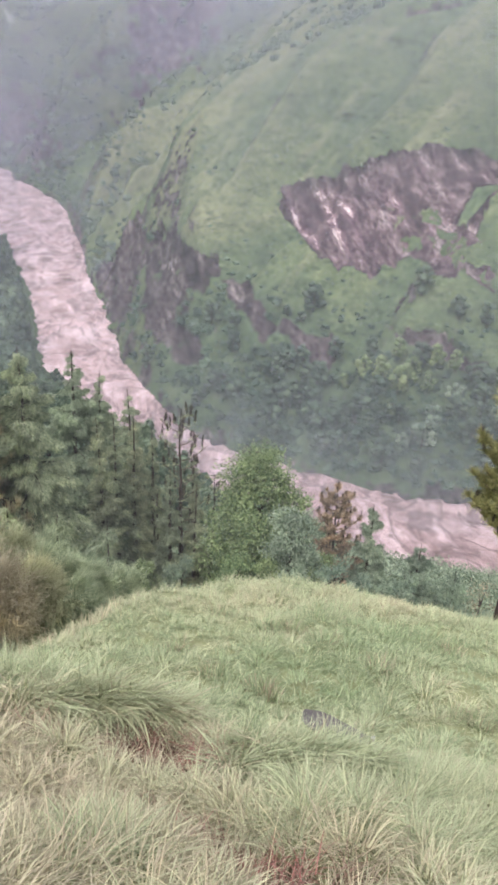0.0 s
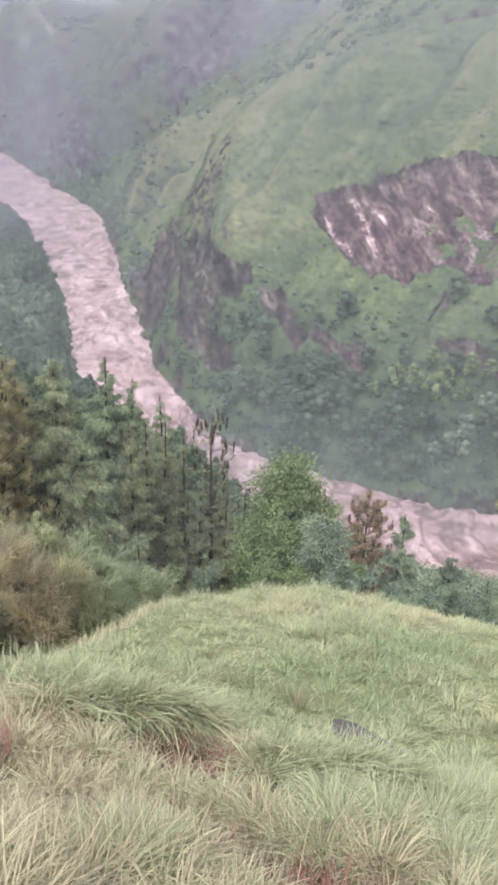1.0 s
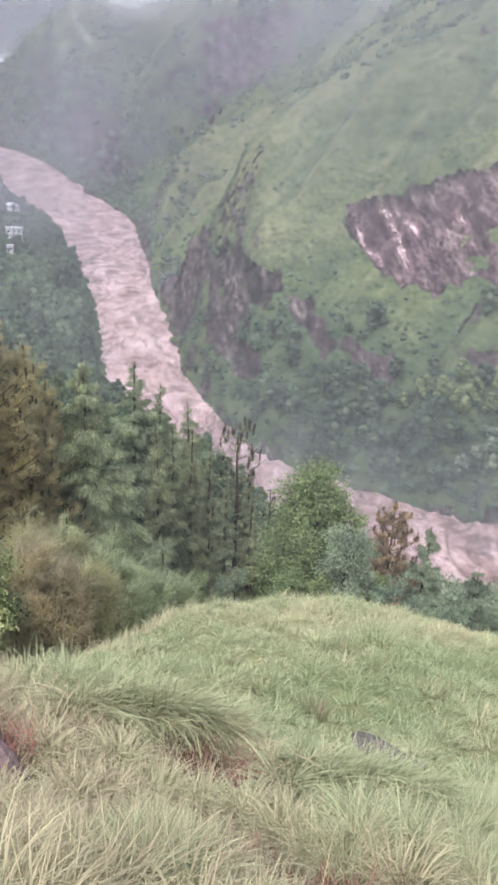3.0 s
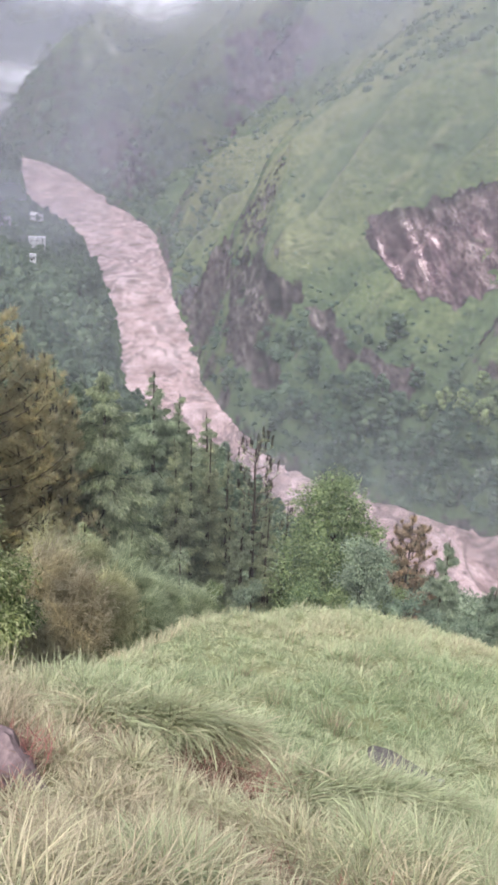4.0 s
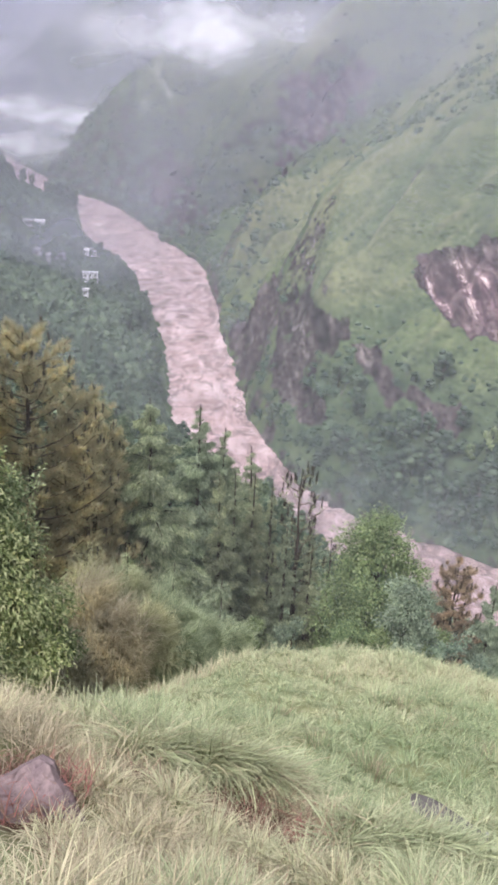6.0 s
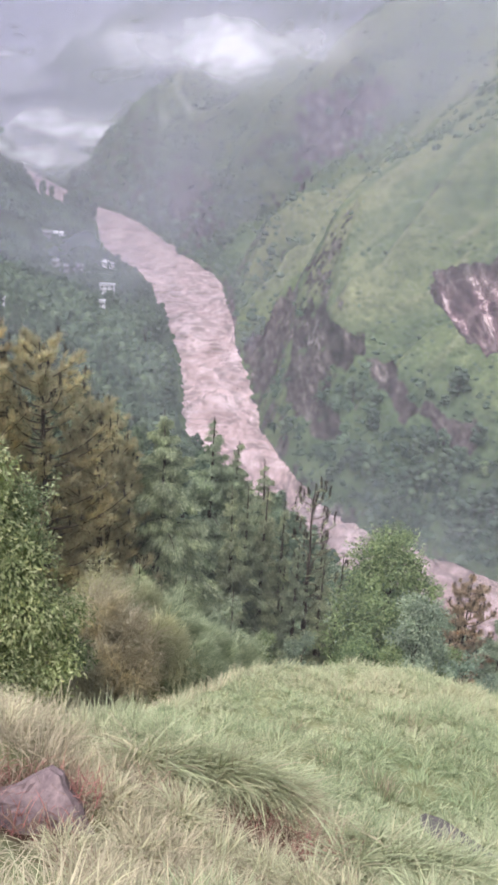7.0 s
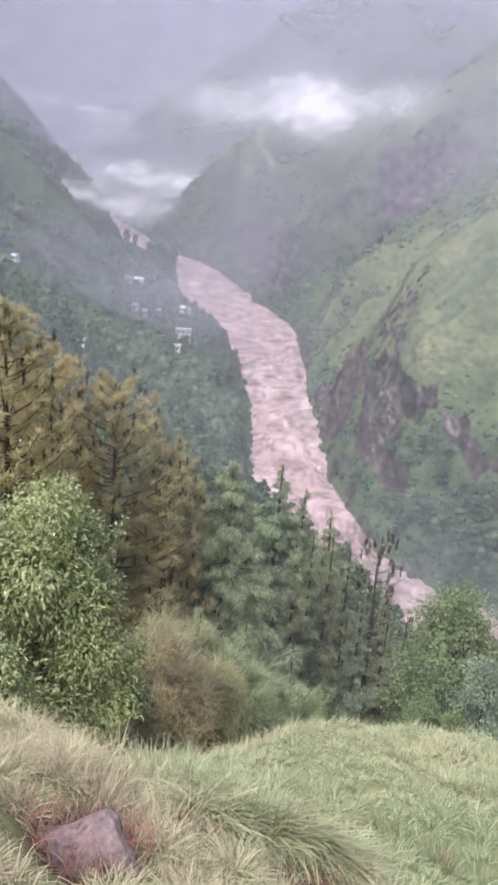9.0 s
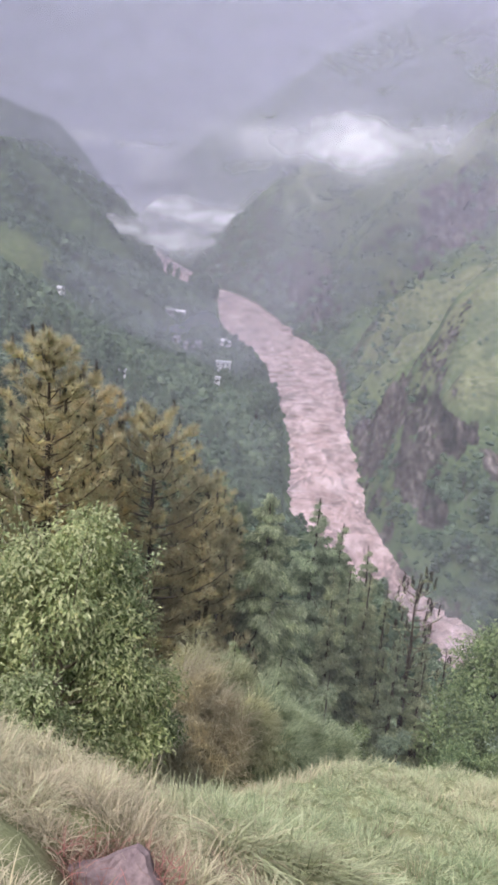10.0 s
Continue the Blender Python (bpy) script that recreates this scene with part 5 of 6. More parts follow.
# dark rank tufts on the knoll: x, y, reach
RANK = [(1.83, 10.1, 0.26), (2.61, 13.4, 0.30), (2.95, 13.1, 0.22), (3.5, 12.5, 0.28), (1.07, 10.9, 0.24), (5.2, 9.8, 0.34), (5.6, 9.5, 0.3), (-2.4, 9.6, 0.35), (-2.0, 9.9, 0.3), (1.95, 9.9, 0.2), (0.4, 12.2, 0.25), (4.3, 11.2, 0.26), (0.0, 9.2, 0.2), (6.3, 12.6, 0.3), (4.6, 15.2, 0.3), (1.6, 15.0, 0.3)]


# the rank green clump at the foot of the bank
CLUMP = [(-0.84, 4.46), (-0.66, 4.5), (-0.46, 4.54), (-0.26, 4.62), (-0.06, 4.72), (-0.6, 4.72), (-0.36, 4.8), (0.12, 4.86)]
# heavy tussocks: x, y, reach of the root, blade length, tint, blades
# the clump's paler tint stands for light caught by its long blades
TUSSOCKS = [(x, y, 0.17, 0.54, 0.44, 430) for x, y in CLUMP]
TUSSOCKS += [(x, y, 0.14, 0.42, 0.36, 480) for x, y in ((0.62, 3.72), (0.86, 3.80), (1.10, 3.92), (1.36, 3.98), (1.64, 4.05), (0.75, 4.15), (1.05, 4.3), (1.35, 4.45))]
TUSSOCKS += [(x, y, 0.13, 0.30, 0.80, 420) for x, y in ((-0.25, 4.66), (0.02, 4.64), (0.28, 4.66), (0.52, 4.36))]
TUSSOCKS += [(x, y, 0.14, 0.30, 0.58, 480) for x, y in ((0.02, 3.36), (-0.25, 3.42), (0.26, 3.26), (0.50, 3.04), (-0.5, 3.72), (0.62, 2.86))]
TUSSOCKS += [(x, y, 0.12, 0.24, 0.36, 380) for x, y in ((-0.27, 2.38), (-0.12, 2.36), (-0.19, 2.2))]
TUSSOCKS += [(x, y, 0.14, 0.34, 0.36, 560) for x, y in ((0.86, 2.88), (1.16, 2.92), (1.58, 3.2), (1.9, 3.12), (1.22, 3.3), (1.95, 3.8), (1.5, 2.75), (2.3, 3.5), (0.9, 3.12), (2.4, 4.2))]
TUSSOCKS += [(x, y, 0.15, 0.24, 0.66, 420) for x, y in ((-0.7, 3.18), (-0.45, 3.3), (-0.5, 2.42), (-0.5, 2.05), (-0.9, 3.6), (-1.0, 3.0), (0.0, 2.85), (-0.2, 2.75), (0.1, 2.45), (0.32, 2.2), (-0.75, 2.65), (-1.2, 4.1), (-1.75, 4.15), (-2.05, 4.35), (-1.95, 3.6), (-2.4, 4.0))]


def tone(x, y):
    h = 0.41 - 0.10 * smooth(2.5, 7, x) + 0.30 * fbm(x / 2.6, y / 2.6, 4, 101) + 0.14 * fbm(x / 0.6, y / 0.6, 2, 102)
    for cx, cy, reach, amount in DRY:
        h = h + amount * np.exp(-((x - cx) ** 2 + (y - cy) ** 2) / reach ** 2)
    for cx, cy, reach, amount in LUSH:
        h = h - amount * np.exp(-((x - cx) ** 2 + (y - cy) ** 2) / reach ** 2)
    return h


def within(x, y, margin):
    d, side, _ = along(BROW, x, y)
    return (side < 0) | (d < margin)


def grass():
    rng = np.random.default_rng(9)
    near, far = Shape(), Shape()
    # tussocks: close by many thin blades, farther off fewer and broader ones
    for shape, r0, r1, dense, per, reach, seg, wide, long_ in [(near, 1.3, 7.5, 20, 110, 0.17, 3, 0.0054, 0.19), (far, 7.0, 21.5, 9, 84, 0.26, 2, 0.0130, 0.23)]:
        area = 0.5 * math.radians(74) * (r1 ** 2 - r0 ** 2)
        n = int(area * dense)
        a = np.radians(rng.uniform(-36, 38, n))
        r = np.sqrt(rng.uniform(r0 ** 2, r1 ** 2, n))
        x, y = r * np.sin(a), r * np.cos(a)
        ok = within(x, y, 0.6)
        for cx, cy, gap, _ in BARE_SHADED:
            ok &= (x - cx) ** 2 + ((y - cy + 0.15) / 1.6) ** 2 > (gap * 1.15 + 0.05) ** 2
        # the slab lies open towards the bank
        ok &= ((x - 2.72) / 0.85) ** 2 + ((y - 7.75) / 0.65) ** 2 > 1
        x, y = x[ok], y[ok]
        n = len(x)
        h = tone(x, y) + rng.normal(0, 0.06, n) - (0.06 if r0 > 5 else 0)
        vigour = np.clip(0.98 + 0.85 * fbm(x / 1.0, y / 0.8, 3, 111) + rng.normal(0, 0.12, n), 0.35, 2.0)
        for cx, cy, rr, amount in LUSH:
            vigour = vigour + 1.2 * amount * np.exp(-((x - cx) ** 2 + (y - cy) ** 2) / rr ** 2)
        wind = -0.2 + 1.5 * fbm(x / 2.5, y / 2.5, 2, 121)
        i = np.repeat(np.arange(n), per)
        m = len(i)
        spin = rng.uniform(0, 2 * math.pi, m)
        share = np.sqrt(rng.random(m))
        off = reach * share * vigour[i]
        px, py = x[i] + np.cos(spin) * off, y[i] + np.sin(spin) * off
        pz = ground_height(px, py) - 0.02 + 0.09 * vigour[i] * (1 - share ** 2)
        hx, hy = np.cos(spin) * 1.1 + np.cos(wind[i]) * 0.45, np.sin(spin) * 1.1 + np.sin(wind[i]) * 0.45
        heading = np.arctan2(hy, hx) + rng.normal(0, 0.35, m)
        length = long_ * vigour[i] * rng.uniform(0.5, 1.35, m)
        arch = np.clip(0.6 + 0.85 * share + rng.normal(0, 0.33, m), 0.1, 2.0)
        hue = np.clip(h[i] + rng.normal(0, 0.10, m) + 0.22 * (rng.random(m) < 0.10), 0, 0.84)
        blades(shape, np.stack([px, py, pz], 1), heading, length, wide * rng.uniform(0.7, 1.35, m), arch, hue, rng, seg)
    for cx, cy, reach in RANK:
        m = 170
        spin, off = rng.uniform(0, 2 * math.pi, m), reach * np.sqrt(rng.random(m))
        px, py = cx + np.cos(spin) * off, cy + np.sin(spin) * off
        blades(far, np.stack([px, py, ground_height(px, py) - 0.02], 1), spin + rng.normal(0, 0.6, m), rng.uniform(0.2, 0.46, m), np.full(m, 0.013), rng.uniform(0.05, 0.8, m), np.clip(rng.normal(0.14, 0.14, m) + 0.70 * (rng.random(m) < 0.4), 0, 0.9), rng, 3)
    # heavy tussocks that arch over
    for cx, cy, reach, long_, hue0, many in TUSSOCKS:
        fountain = long_ > 0.4
        m = int(1.1 * many)
        spin = rng.uniform(0, 2 * math.pi, m)
        share = np.sqrt(rng.random(m))
        off = reach * share
        px, py = cx + np.cos(spin) * off, cy + np.sin(spin) * off
        pz = ground_height(px, py) - 0.02 + 0.10 * (1 - share ** 2) * long_ / 0.35
        blades(near, np.stack([px, py, pz], 1), (-1.45 + np.where(rng.random(m) < 0.42, -0.95, 0.75) + rng.normal(0, 0.45, m)) if fountain else spin + rng.normal(0.3, 1.1, m), 0.92 * long_ * rng.uniform(0.4, 1.25, m), (0.0115 if fountain else 0.0052) * rng.uniform(0.7, 1.4, m), np.clip((0.90 if fountain else 0.85 + 0.7 * share) + rng.normal(0, 0.32, m), 0.15, 2.0), np.clip(hue0 + rng.normal(0, 0.09, m) + 0.3 * (rng.random(m) < 0.12), 0, 0.86), rng, 4)
    # reddish dry roots in the gaps, coloured darker to stand for shade
    for cx, cy, gap, red in BARE_SHADED:
        m = int(330 * gap / 0.3) * (2 if gap > 0.3 else 1)
        spin, off = rng.uniform(0, 2 * math.pi, m), gap * rng.uniform(0.55, 1.15, m)
        px, py = cx + np.cos(spin) * off, cy + np.sin(spin) * off + (0.10 if gap > 0.3 else 0.0)
        blades(near, np.stack([px, py, ground_height(px, py) - 0.01 + 0.06 * rng.random(m)], 1), rng.uniform(0, 2 * math.pi, m), rng.uniform(0.08, 0.26, m), np.full(m, 0.006), rng.uniform(0.5, 1.5, m), 0.85 + 0.09 * rng.random(m) + red * rng.uniform(0, 0.6, m), rng, 3)
    # tall seed stalks
    for r0, r1, m, wide, hi in [(1.6, 6.5, 260, 0.004, 0.62), (14.5, 19.5, 1500, 0.010, 0.42), (7, 15, 420, 0.008, 0.45)]:
        a, r = np.radians(rng.uniform(-40, 40, m)), np.sqrt(rng.uniform(r0 ** 2, r1 ** 2, m))
        px, py = r * np.sin(a), r * np.cos(a)
        ok = within(px, py, 0.5)
        px, py = px[ok], py[ok]
        k = len(px)
        blades(far if r0 > 5 else near, np.stack([px, py, ground_height(px, py) - 0.02], 1), rng.uniform(0, 2 * math.pi, k), hi * rng.uniform(0.6, 1.2, k), np.full(k, wide), rng.uniform(0.05, 0.5, k), rng.uniform(0.70, 0.88, k), rng, 3)
    tagged(part("long_grass", near, GRASS), "long pale green and straw-coloured tussock grass", kind="stuff")
    tagged(part("knoll_grass", far, GRASS), "pale green grass over the rounded knoll", kind="stuff")


grass()


def shoulder_grass():
    """Long brown grass on the lower shoulder beyond the brow."""
    rng = np.random.default_rng(19)
    s = Shape()
    n = 20000
    x, y = rng.uniform(-9, 1.0, n), rng.uniform(9.5, 23, n)
    ok = ~within(x, y, 0.2)
    x, y = x[ok], y[ok]
    n = len(x)
    h = np.minimum(0.66 + 0.16 * fbm(x / 2.2, y / 2.2, 3, 131) - 0.30 * smooth(15.5, 19, y), 0.78)
    blades(s, np.stack([x, y, ground_height(x, y) - 0.03], 1), 0.6 + 1.2 * fbm(x / 3, y / 3, 2, 141) + rng.normal(0, 0.5, n), rng.uniform(0.2, 0.6, n), rng.uniform(0.012, 0.022, n), np.clip(rng.normal(1.0, 0.3, n), 0.2, 1.7), np.clip(h + rng.normal(0, 0.08, n), 0, 0.86), rng, 3)
    tagged(part("shoulder_grass", s, GRASS), "long olive-brown grass on the lower shoulder", kind="stuff")


shoulder_grass()

def feathery_bush(high, wide, seed, mat, name):
    """A rounded heap of long hanging strands on thin stems."""
    rng = np.random.default_rng(seed)
    root = new(name)
    strands, stems = Shape(), Shape()
    n = 6500
    v = rng.normal(size=(n, 3))
    v /= np.linalg.norm(v, axis=1, keepdims=True)
    v[:, 2] = np.abs(v[:, 2])
    # uneven: a few heaps make up the mound
    knots = rng.normal(size=(26, 3)) * np.array([1, 1, 0.7])
    knots /= np.linalg.norm(knots, axis=1, keepdims=True)
    knots[:, 2] = np.abs(knots[:, 2])
    pick = rng.integers(0, len(knots), n)
    v = 0.74 * knots[pick] + 0.26 * v
    grow = rng.uniform(0.62, 1.25, len(knots))[pick]
    p = v * np.array([wide, wide, high * 0.92]) * (grow * rng.uniform(0.65, 1.0, n))[:, None]
    heading = np.arctan2(v[:, 1] - 0.35, v[:, 0] + 0.30) + rng.normal(0, 0.9, n)
    blades(strands, p, heading, rng.uniform(0.35, 1.0, n) * (0.45 + 0.3 * wide), rng.uniform(0.014, 0.026, n), np.clip(rng.normal(1.0, 0.35, n), 0.1, 1.9), np.full(n, 0.5), rng, 3)
    for tip in knots:
        stems.tube([(0, 0, 0), tip * np.array([wide, wide, high]) * 0.4 + np.array([0, 0, 0.1 * high]), tip * np.array([wide, wide, high]) * 0.8], [0.02, 0.012, 0.005], 4)
    tagged(part("strand", strands, mat, root), kind="stuff")
    tagged(part("stem", stems, TWIG, root), kind="stuff")
    return root


def shoulder_bushes():
    for x, y, top, wide, seed in [(-4.7, 16.6, -8.35, 1.15, 71), (-3.7, 16.0, -8.95, 1.1, 72), (-5.2, 15.6, -8.6, 0.9, 73), (-4.1, 14.9, -8.9, 0.8, 75)]:
        b = feathery_bush(top - height_at(x, y) + 0.1, wide, seed, BRUSH, "brown_bush")
        b.matrix_world = pose(x, y, height_at(x, y) - 0.1)
        tagged(b, "rounded feathery brown bush beyond the grassy brow", "shrub", "feathery bushes")
    for x, y, top, wide, seed in [(-4.7, 18.5, -9.25, 1.0, 81), (-3.8, 18.2, -9.7, 1.0, 82), (-2.9, 16.4, -9.6, 0.95, 74)]:
        b = feathery_bush(top - height_at(x, y) + 0.1, wide, seed, OLIVE, "olive_bush")
        b.matrix_world = pose(x, y, height_at(x, y) - 0.1)
        tagged(b, "feathery olive-green bush among the brown brush", "shrub", "feathery bushes")
    for x, y, top, wide, seed in [(-3.1, 20.2, -11.0, 1.3, 76), (-2.0, 19.8, -11.6, 1.25, 77), (-1.0, 19.8, -12.3, 1.0, 78), (-2.2, 18.4, -11.1, 0.9, 80), (-2.9, 18.3, -10.3, 1.0, 83), (-1.9, 17.9, -10.9, 0.8, 84), (-1.9, 16.4, -10.2, 0.7, 79)]:
        b = feathery_bush(top - height_at(x, y) + 0.1, wide, seed, CEDAR, "green_bush")
        b.matrix_world = pose(x, y, height_at(x, y) - 0.1)
        tagged(b, "rounded feathery green bush at the foot of the cedars", "shrub", "feathery bushes")


shoulder_bushes()

# ---- stones in the grass ----
def stone(name, length, width, high, seed, mat):
    """A weathered slab: a rounded block cut by flat faces."""
    rng = np.random.default_rng(seed)
    bm = bmesh.new()
    bmesh.ops.create_icosphere(bm, subdivisions=3, radius=1.0)
    cuts = [(Vector(rng.normal(size=3)).normalized(), rng.uniform(0.55, 0.85)) for _ in range(16)] + [(Vector((0.1, -0.15, 1)).normalized(), 0.45)]
    for v in bm.verts:
        for normal, reach in cuts:
            over = v.co.dot(normal) - reach
            if over > 0:
                v.co -= normal * over * 0.92
        v.co += v.co.normalized() * (noise.fractal(v.co * 2.3 + Vector((seed, 0, 0)), 1.0, 2.0, 4) * 0.045 + noise.noise(v.co * 9 + Vector((0, seed, 0))) * 0.018)
        v.co = Vector((v.co.x * length / 2, v.co.y * width / 2, v.co.z * high / 2))
    me = bpy.data.meshes.new(name)
    bm.to_mesh(me)
    bm.free()
    me.polygons.foreach_set("use_smooth", [False] * len(me.polygons))
    me.materials.append(mat)
    return new(name, me)


def flat_boulder():
    """A slate block with one broad tilted face, chipped along its edges."""
    bm = bmesh.new()
    outline = [(-0.265, -0.11), (-0.245, 0.02), (-0.15, 0.075), (0.0, 0.135), (0.085, 0.185), (0.125, 0.16), (0.185, 0.04), (0.25, -0.08), (0.20, -0.14), (0.02, -0.13), (-0.16, -0.15)]
    rings = []
    for scale, depth in ((0.90, 0.0), (1.0, 0.03), (1.06, 0.14), (1.10, 0.34)):
        rings.append([bm.verts.new((px * scale, depth, pz * scale)) for px, pz in outline])
    hub = bm.verts.new((0.02, -0.022, 0.03))
    n = len(outline)
    for k in range(n):
        bm.faces.new((hub, rings[0][k], rings[0][(k + 1) % n]))
        for p, q in zip(rings[:-1], rings[1:]):
            bm.faces.new((p[k], q[k], q[(k + 1) % n], p[(k + 1) % n]))
    bmesh.ops.subdivide_edges(bm, edges=bm.edges[:], cuts=3, use_grid_fill=True)
    for v in bm.verts:
        v.co += Vector((noise.noise(v.co * 11), noise.noise(v.co * 11 + Vector((5, 0, 0))) * 1.2, noise.noise(v.co * 11 + Vector((0, 7, 0))))) * 0.014
        v.co.y += 0.012 * (round((v.co.x * 0.6 + v.co.z) * 14 + noise.noise(v.co * 5) * 1.5) % 2)
    bmesh.ops.recalc_face_normals(bm, faces=bm.faces[:])
    me = bpy.data.meshes.new("slate_boulder")
    bm.to_mesh(me)
    bm.free()
    me.materials.append(RED_ROCK)
    return new("slate_boulder", me)


red = flat_boulder()
red.matrix_world = pose(-1.33, 3.24, height_at(-1.33, 3.24) + 0.07, -50, 4, 14) @ Matrix.Diagonal((1.7, 1.4, 1.45, 1))
tagged(red, "violet-grey slate boulder half sunk in reddish dry grass", "stone")
slab = stone("stone_slab", 1.75, 0.6, 0.34, 8, GREY_ROCK)
slab.matrix_world = pose(2.80, 8.05, height_at(2.80, 8.05) + 0.05, -10, 5, -32)
tagged(slab, "long dark grey stone slab lying in the grass", "stone")
chip = stone("pale_stone", 0.12, 0.10, 0.10, 12, PLASTER)
chip.matrix_world = pose(3.10, 7.93, height_at(3.10, 7.93) + 0.17, 0, 10, 30)
tagged(chip, "small pale stone beside the dark slab", "stone")


# ---- houses among the trees ----
def box(bm, x0, x1, y0, y1, z0, z1):
    vs = [bm.verts.new(c) for c in ((x0, y0, z0), (x1, y0, z0), (x1, y1, z0), (x0, y1, z0), (x0, y0, z1), (x1, y0, z1), (x1, y1, z1), (x0, y1, z1))]
    for f in ((0, 3, 2, 1), (4, 5, 6, 7), (0, 1, 5, 4), (1, 2, 6, 5), (2, 3, 7, 6), (3, 0, 4, 7)):
        bm.faces.new([vs[k] for k in f])


def bm_part(name, bm, mat, parent, label=""):
    me = bpy.data.meshes.new(name)
    bm.normal_update()
    bm.to_mesh(me)
    bm.free()
    me.materials.append(mat)
    ob = new(name, me)
    ob.parent = parent
    return tagged(ob, label)


def house(x, y, turn, wide, deep, high, pitched, lift=0.0, mat=None, roof=None):
    root = new("house")
    bm = bmesh.new()
    box(bm, -wide / 2, wide / 2, -deep / 2, deep / 2, -1.8, high)
    bm_part("wall", bm, mat or PLASTER, root)
    bm = bmesh.new()
    o = 0.45
    if pitched:
        r = high + deep * 0.28
        for s in (-1, 1):
            lo, hi = [bm.verts.new((sx * (wide / 2 + o), s * (deep / 2 + o), high - 0.15)) for sx in (-1, 1)], [bm.verts.new((sx * (wide / 2 + o), 0, r)) for sx in (-1, 1)]
            under = [bm.verts.new(v.co + Vector((0, 0, -0.14))) for v in (*lo, *hi)]
            bm.faces.new((lo[0], lo[1], hi[1], hi[0]))
            bm.faces.new((under[0], under[2], under[3], under[1]))
            bm.faces.new((lo[0], under[0], under[1], lo[1]))
            bm.faces.new((lo[0], hi[0], under[2], under[0]))
            bm.faces.new((lo[1], under[1], under[3], hi[1]))
        for sx in (-1, 1):
            bm.faces.new([bm.verts.new((sx * wide / 2, -deep / 2, high)), bm.verts.new((sx * wide / 2, deep / 2, high)), bm.verts.new((sx * wide / 2, 0, r - 0.1))])
    else:
        box(bm, -wide / 2 - o, wide / 2 + o, -deep / 2 - o, deep / 2 + o, high, high + 0.25)
        box(bm, -wide / 2 - o, wide / 2 + o, -deep / 2 - o, -deep / 2 - o + 0.2, high + 0.25, high + 0.7)
    bm_part("roof", bm, roof or ROOF, root, "pale sheet-metal roof" if pitched else "flat pale concrete roof")
    n = max(2, int(wide / 2.4))
    for k in range(n):
        cx = -wide / 2 + (k + 0.5) * wide / n
        bm = bmesh.new()
        box(bm, cx - 0.45, cx + 0.45, -deep / 2 - 0.03, -deep / 2 + 0.05, high - 1.9, high - 0.8)
        bm_part("window", bm, OPENING, root)
    bm = bmesh.new()
    box(bm, -0.45, 0.45, -deep / 2 - 0.035, -deep / 2 + 0.05, 0.0 if high < 4 else high - 5.2, 2.0 if high < 4 else high - 3.2)
    bm_part("door", bm, OPENING, root, "dark doorway")
    root.matrix_world = pose(x, y, height_at(x, y) + lift * 0.12, 0, 0, turn)
    return tagged(root, "small plastered house with a pale sheet-metal roof among trees" if pitched else "flat-roofed white plastered house among dark trees", "house", "houses on the valley side")


# x, y, turn, width, depth, wall height, pitched roof, lift, weathered
for x, y, turn, wide, deep, high, pitched, lift, grey in [
        (-197, 628, 10, 7.5, 5.0, 3.4, True, 5.0, False), (-142, 558, -40, 11.0, 5.0, 3.2, True, 5.0, False), (-137, 566, 25, 7.0, 4.0, 3.0, False, 5.0, False),
        (-119, 474, 10, 9.0, 6.0, 6.2, False, 4.0, False), (-110, 424, 15, 4.5, 4.0, 3.0, False, 4.0, False),
        (-151, 491, 15, 5.5, 4.5, 3.0, True, 4.0, True), (-146, 503, 35, 6.5, 4.5, 3.0, True, 4.0, True), (-157, 495, -10, 4.5, 4.0, 3.0, True, 3.0, True),
        (-186, 566, 25, 5.5, 4.0, 3.0, True, 3.0, True), (-221, 456, -25, 4.2, 3.4, 2.6, True, 4.0, False), (-119, 304, 20, 2.6, 2.2, 2.2, False, 3.5, False),
        (-496, 1006, 30, 6.0, 5.0, 3.4, True, 7.0, False), (-478, 1048, 20, 5.0, 4.0, 3.4, True, 7.0, True)]:
    house(x, y, turn, wide, deep, high, pitched, lift + 2, PLASTER if grey else PALE_WALL, GREY_TIN if grey else ROOF)

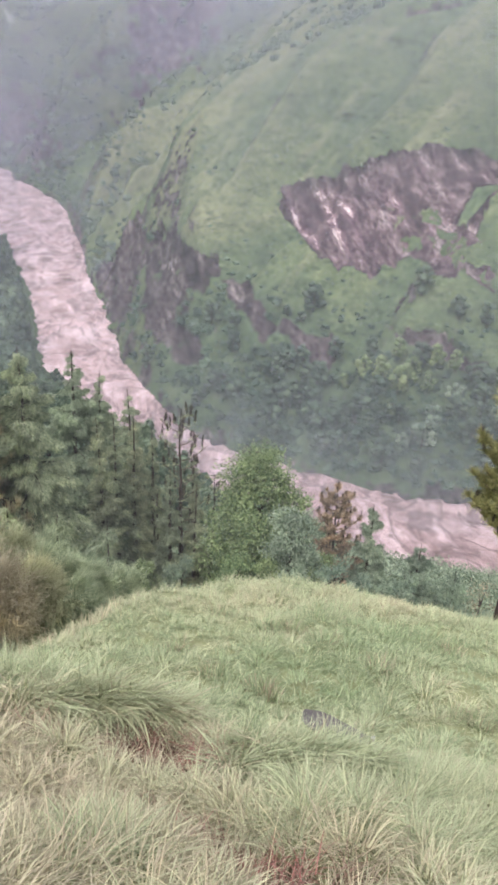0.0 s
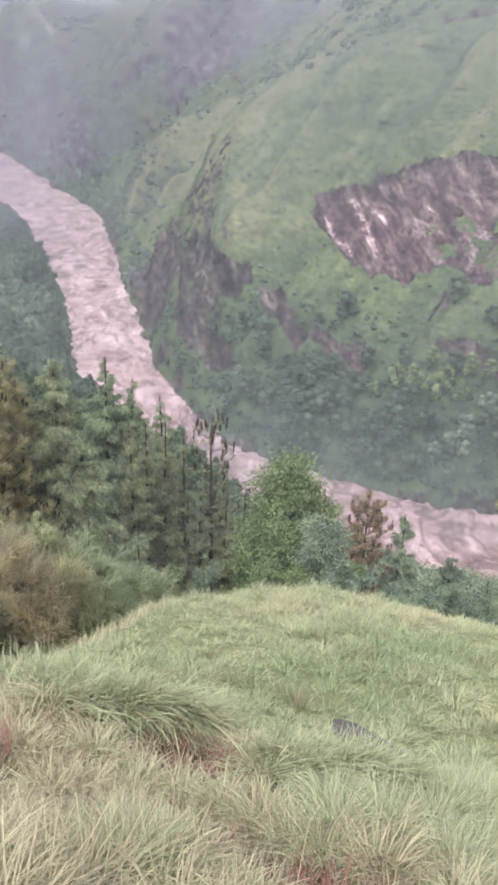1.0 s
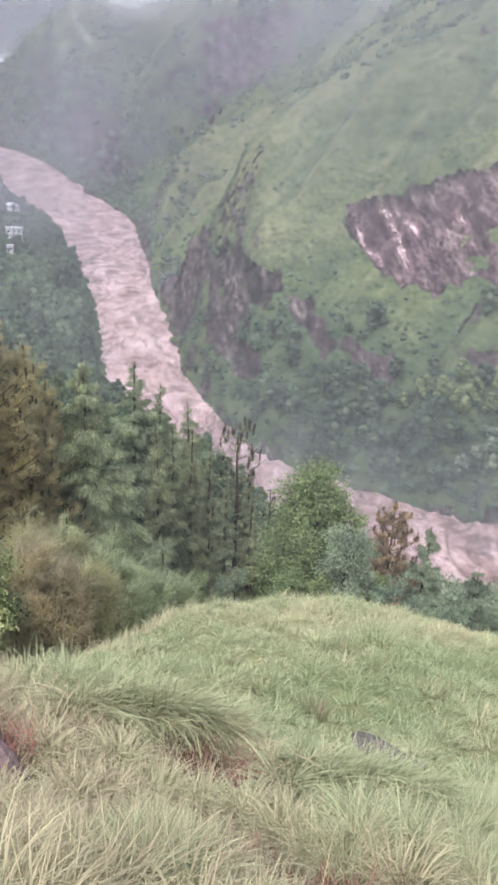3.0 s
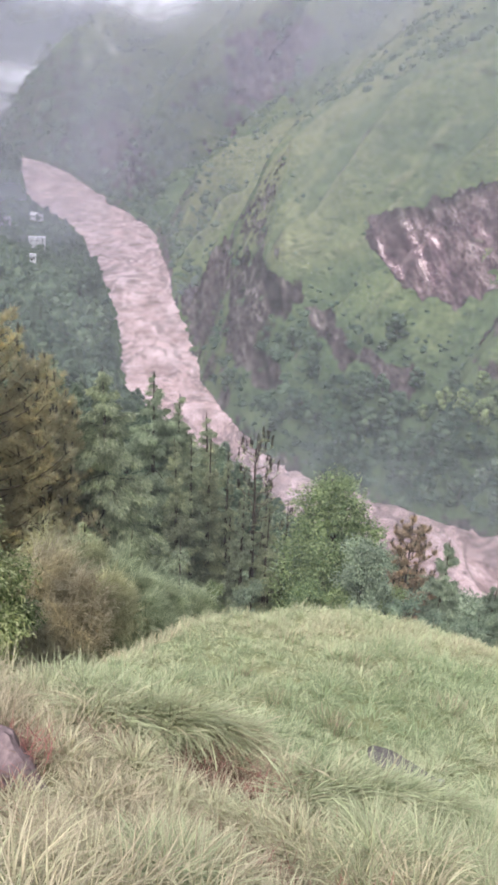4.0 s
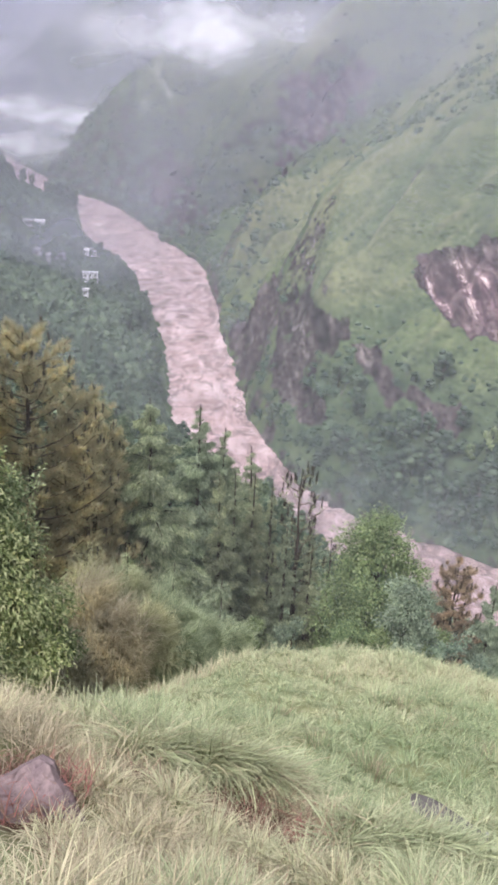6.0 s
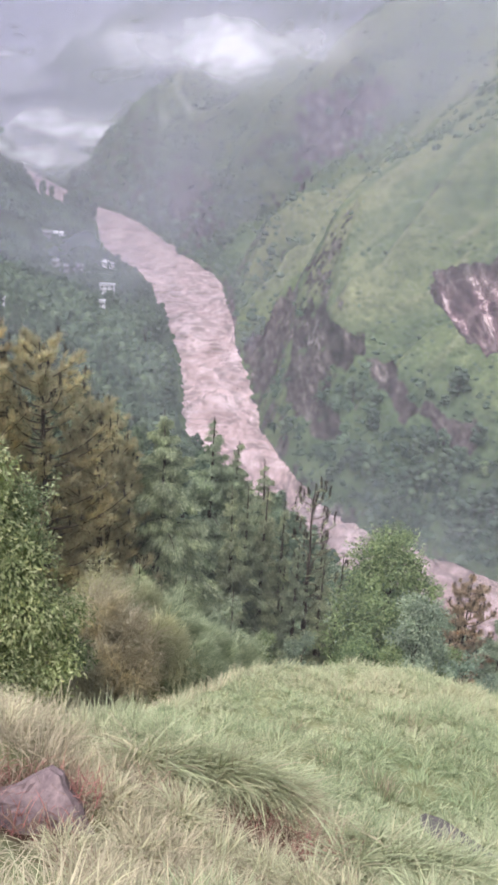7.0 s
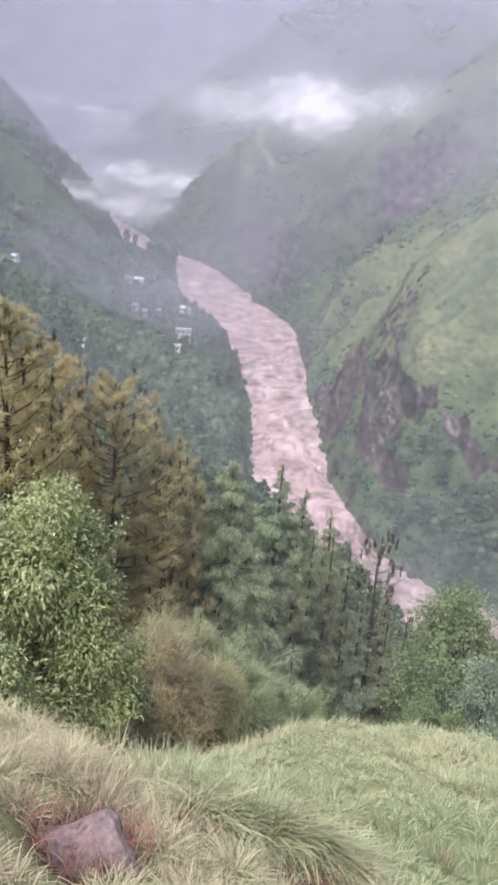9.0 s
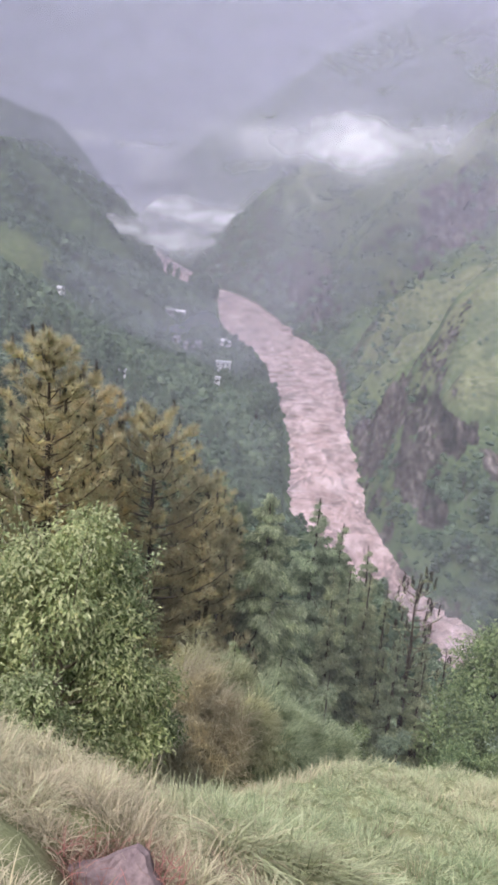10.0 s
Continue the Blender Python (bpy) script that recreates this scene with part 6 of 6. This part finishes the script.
# ---- mist: thin banks hanging across the valley, thicker up it ----
def mist_bank(r, az0, az1, low, high, density, lift, cloud=None, tilt=0.0):
    """A bank at distance r between two bearings; it thins out towards the ground and its edges."""
    a = np.radians(np.arange(az0, az1 + 0.01, 0.6 if not cloud else 0.3))
    h = np.linspace(low, high, 36 if not cloud else 48)
    hh, aa = np.meshgrid(h, a, indexing="ij")
    rr = r * (1 + tilt * (hh - low) / (high - low) + 0.03 * np.sin(aa * 9 + r))
    x, y = rr * np.sin(aa), rr * np.cos(aa)
    over = hh - ground_height(x.ravel(), y.ravel()).reshape(x.shape)
    d = density * smooth(0, lift, over)
    edge = smooth(0, 3, np.degrees(aa) - az0) * smooth(0, 3, az1 - np.degrees(aa))
    d = d * edge
    if cloud:
        d = np.zeros_like(d)
        # billowing edges
        du = 1.5 * fbm(np.degrees(aa) / 2.2, hh / 14, 4, 201)
        dv = 11 * fbm(np.degrees(aa) / 2.2 + 9, hh / 14, 4, 202)
        for ca, ch, wa, wh, amount in cloud:
            g = np.exp(-((np.degrees(aa) - ca + du) / wa) ** 2 - ((hh - ch + dv) / wh) ** 2)
            d = np.maximum(d, amount * g)
        d = d * smooth(0, lift, over)
    rows, cols = x.shape
    i, j = np.arange(rows - 1)[:, None] * cols, np.arange(cols - 1)[None, :]
    quads = np.stack([i + j, i + j + 1, i + cols + j + 1, i + cols + j], -1).reshape(-1, 4)
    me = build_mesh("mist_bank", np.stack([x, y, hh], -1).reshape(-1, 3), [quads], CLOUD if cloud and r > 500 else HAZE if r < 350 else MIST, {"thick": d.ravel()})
    tagged(new("mist_bank", me), "thin grey mist hanging in the gorge" if not cloud else "bright white cloud drifting low in the valley", kind="structure")


# sheets stand in for haze: faint between the knoll and the pines, then ever thicker up the valley
mist_bank(22.5, -70, 65, -40, 14, 0.07, 3)
mist_bank(125, -60, 55, -115, 90, 0.23, 25)
mist_bank(185, -60, -7, -112, 60, 0.10, 25)
mist_bank(440, -60, 40, -112, 260, 0.13, 34)
mist_bank(655, -13, 30, -112, 330, 0.24, 40)
mist_bank(640, -60, -10, -112, 330, 0.07, 40)
mist_bank(765, -13, 30, -112, 330, 0.15, 40)
mist_bank(790, -60, -10, -112, 330, 0.10, 40)
mist_bank(470, -27, -9, -100, 0, 0, 4, [(-17.0, -62, 6.0, 22, 0.36), (-22.5, -44, 5.0, 18, 0.30), (-14, -78, 2.5, 9, 0.25)])
mist_bank(1090, -50, 25, -100, 420, 0.42, 18)
mist_bank(1300, -45, 15, -90, 620, 0.30, 25)
mist_bank(2000, -50, 15, -60, 1500, 0.85, 90)
mist_bank(300, 2, 50, -60, 220, 0.30, 85)
# spray over the far bank
mist_bank(196, -6, 34, -112, -40, 0, 3, [(4, -99, 5, 16, 0.30), (12, -99, 6, 15, 0.24), (22, -100, 8, 13, 0.20)])
mist_bank(385, -14, 4, -110, -40, 0, 3, [(-3.5, -92, 2.2, 12, 0.16)])
# low clouds
for r, lean in ((590, 0.2), (612, 0.2)):
    mist_bank(r, -22, 8, -20, 150, 0, 14, [(-6.2, 68, 2.8, 15, 1.1), (-8.2, 66, 2.8, 12, 0.5), (-3.8, 69, 2.8, 11, 0.5), (-1.2, 73, 2.4, 10, 0.3), (-11.4, 65, 3.2, 12, 0.3), (-6.2, 52, 2.4, 12, 0.5)], lean)
mist_bank(1050, -32, -8, -90, 140, 0, 10, [(-16.7, 8, 3.4, 14, 1.0), (-13.9, 3, 3.0, 12, 0.9), (-19.0, 16, 2.8, 11, 0.9), (-22.5, 0, 2.6, 14, 0.9), (-18.0, -25, 3.0, 12, 0.7), (-19.4, 66, 1.2, 14, 1.1), (-19.9, 50, 1.4, 10, 0.8), (-23.6, 95, 2.8, 7, 1.2), (-21.0, 84, 1.5, 10, 0.8), (-13.5, 110, 3.0, 14, 0.4)], 0.12)
mist_bank(850, -27, -13, -90, 60, 0, 10, [(-21.7, -14, 2.4, 11, 0.9), (-19.2, -22, 2.4, 9, 0.7)], 0.12)
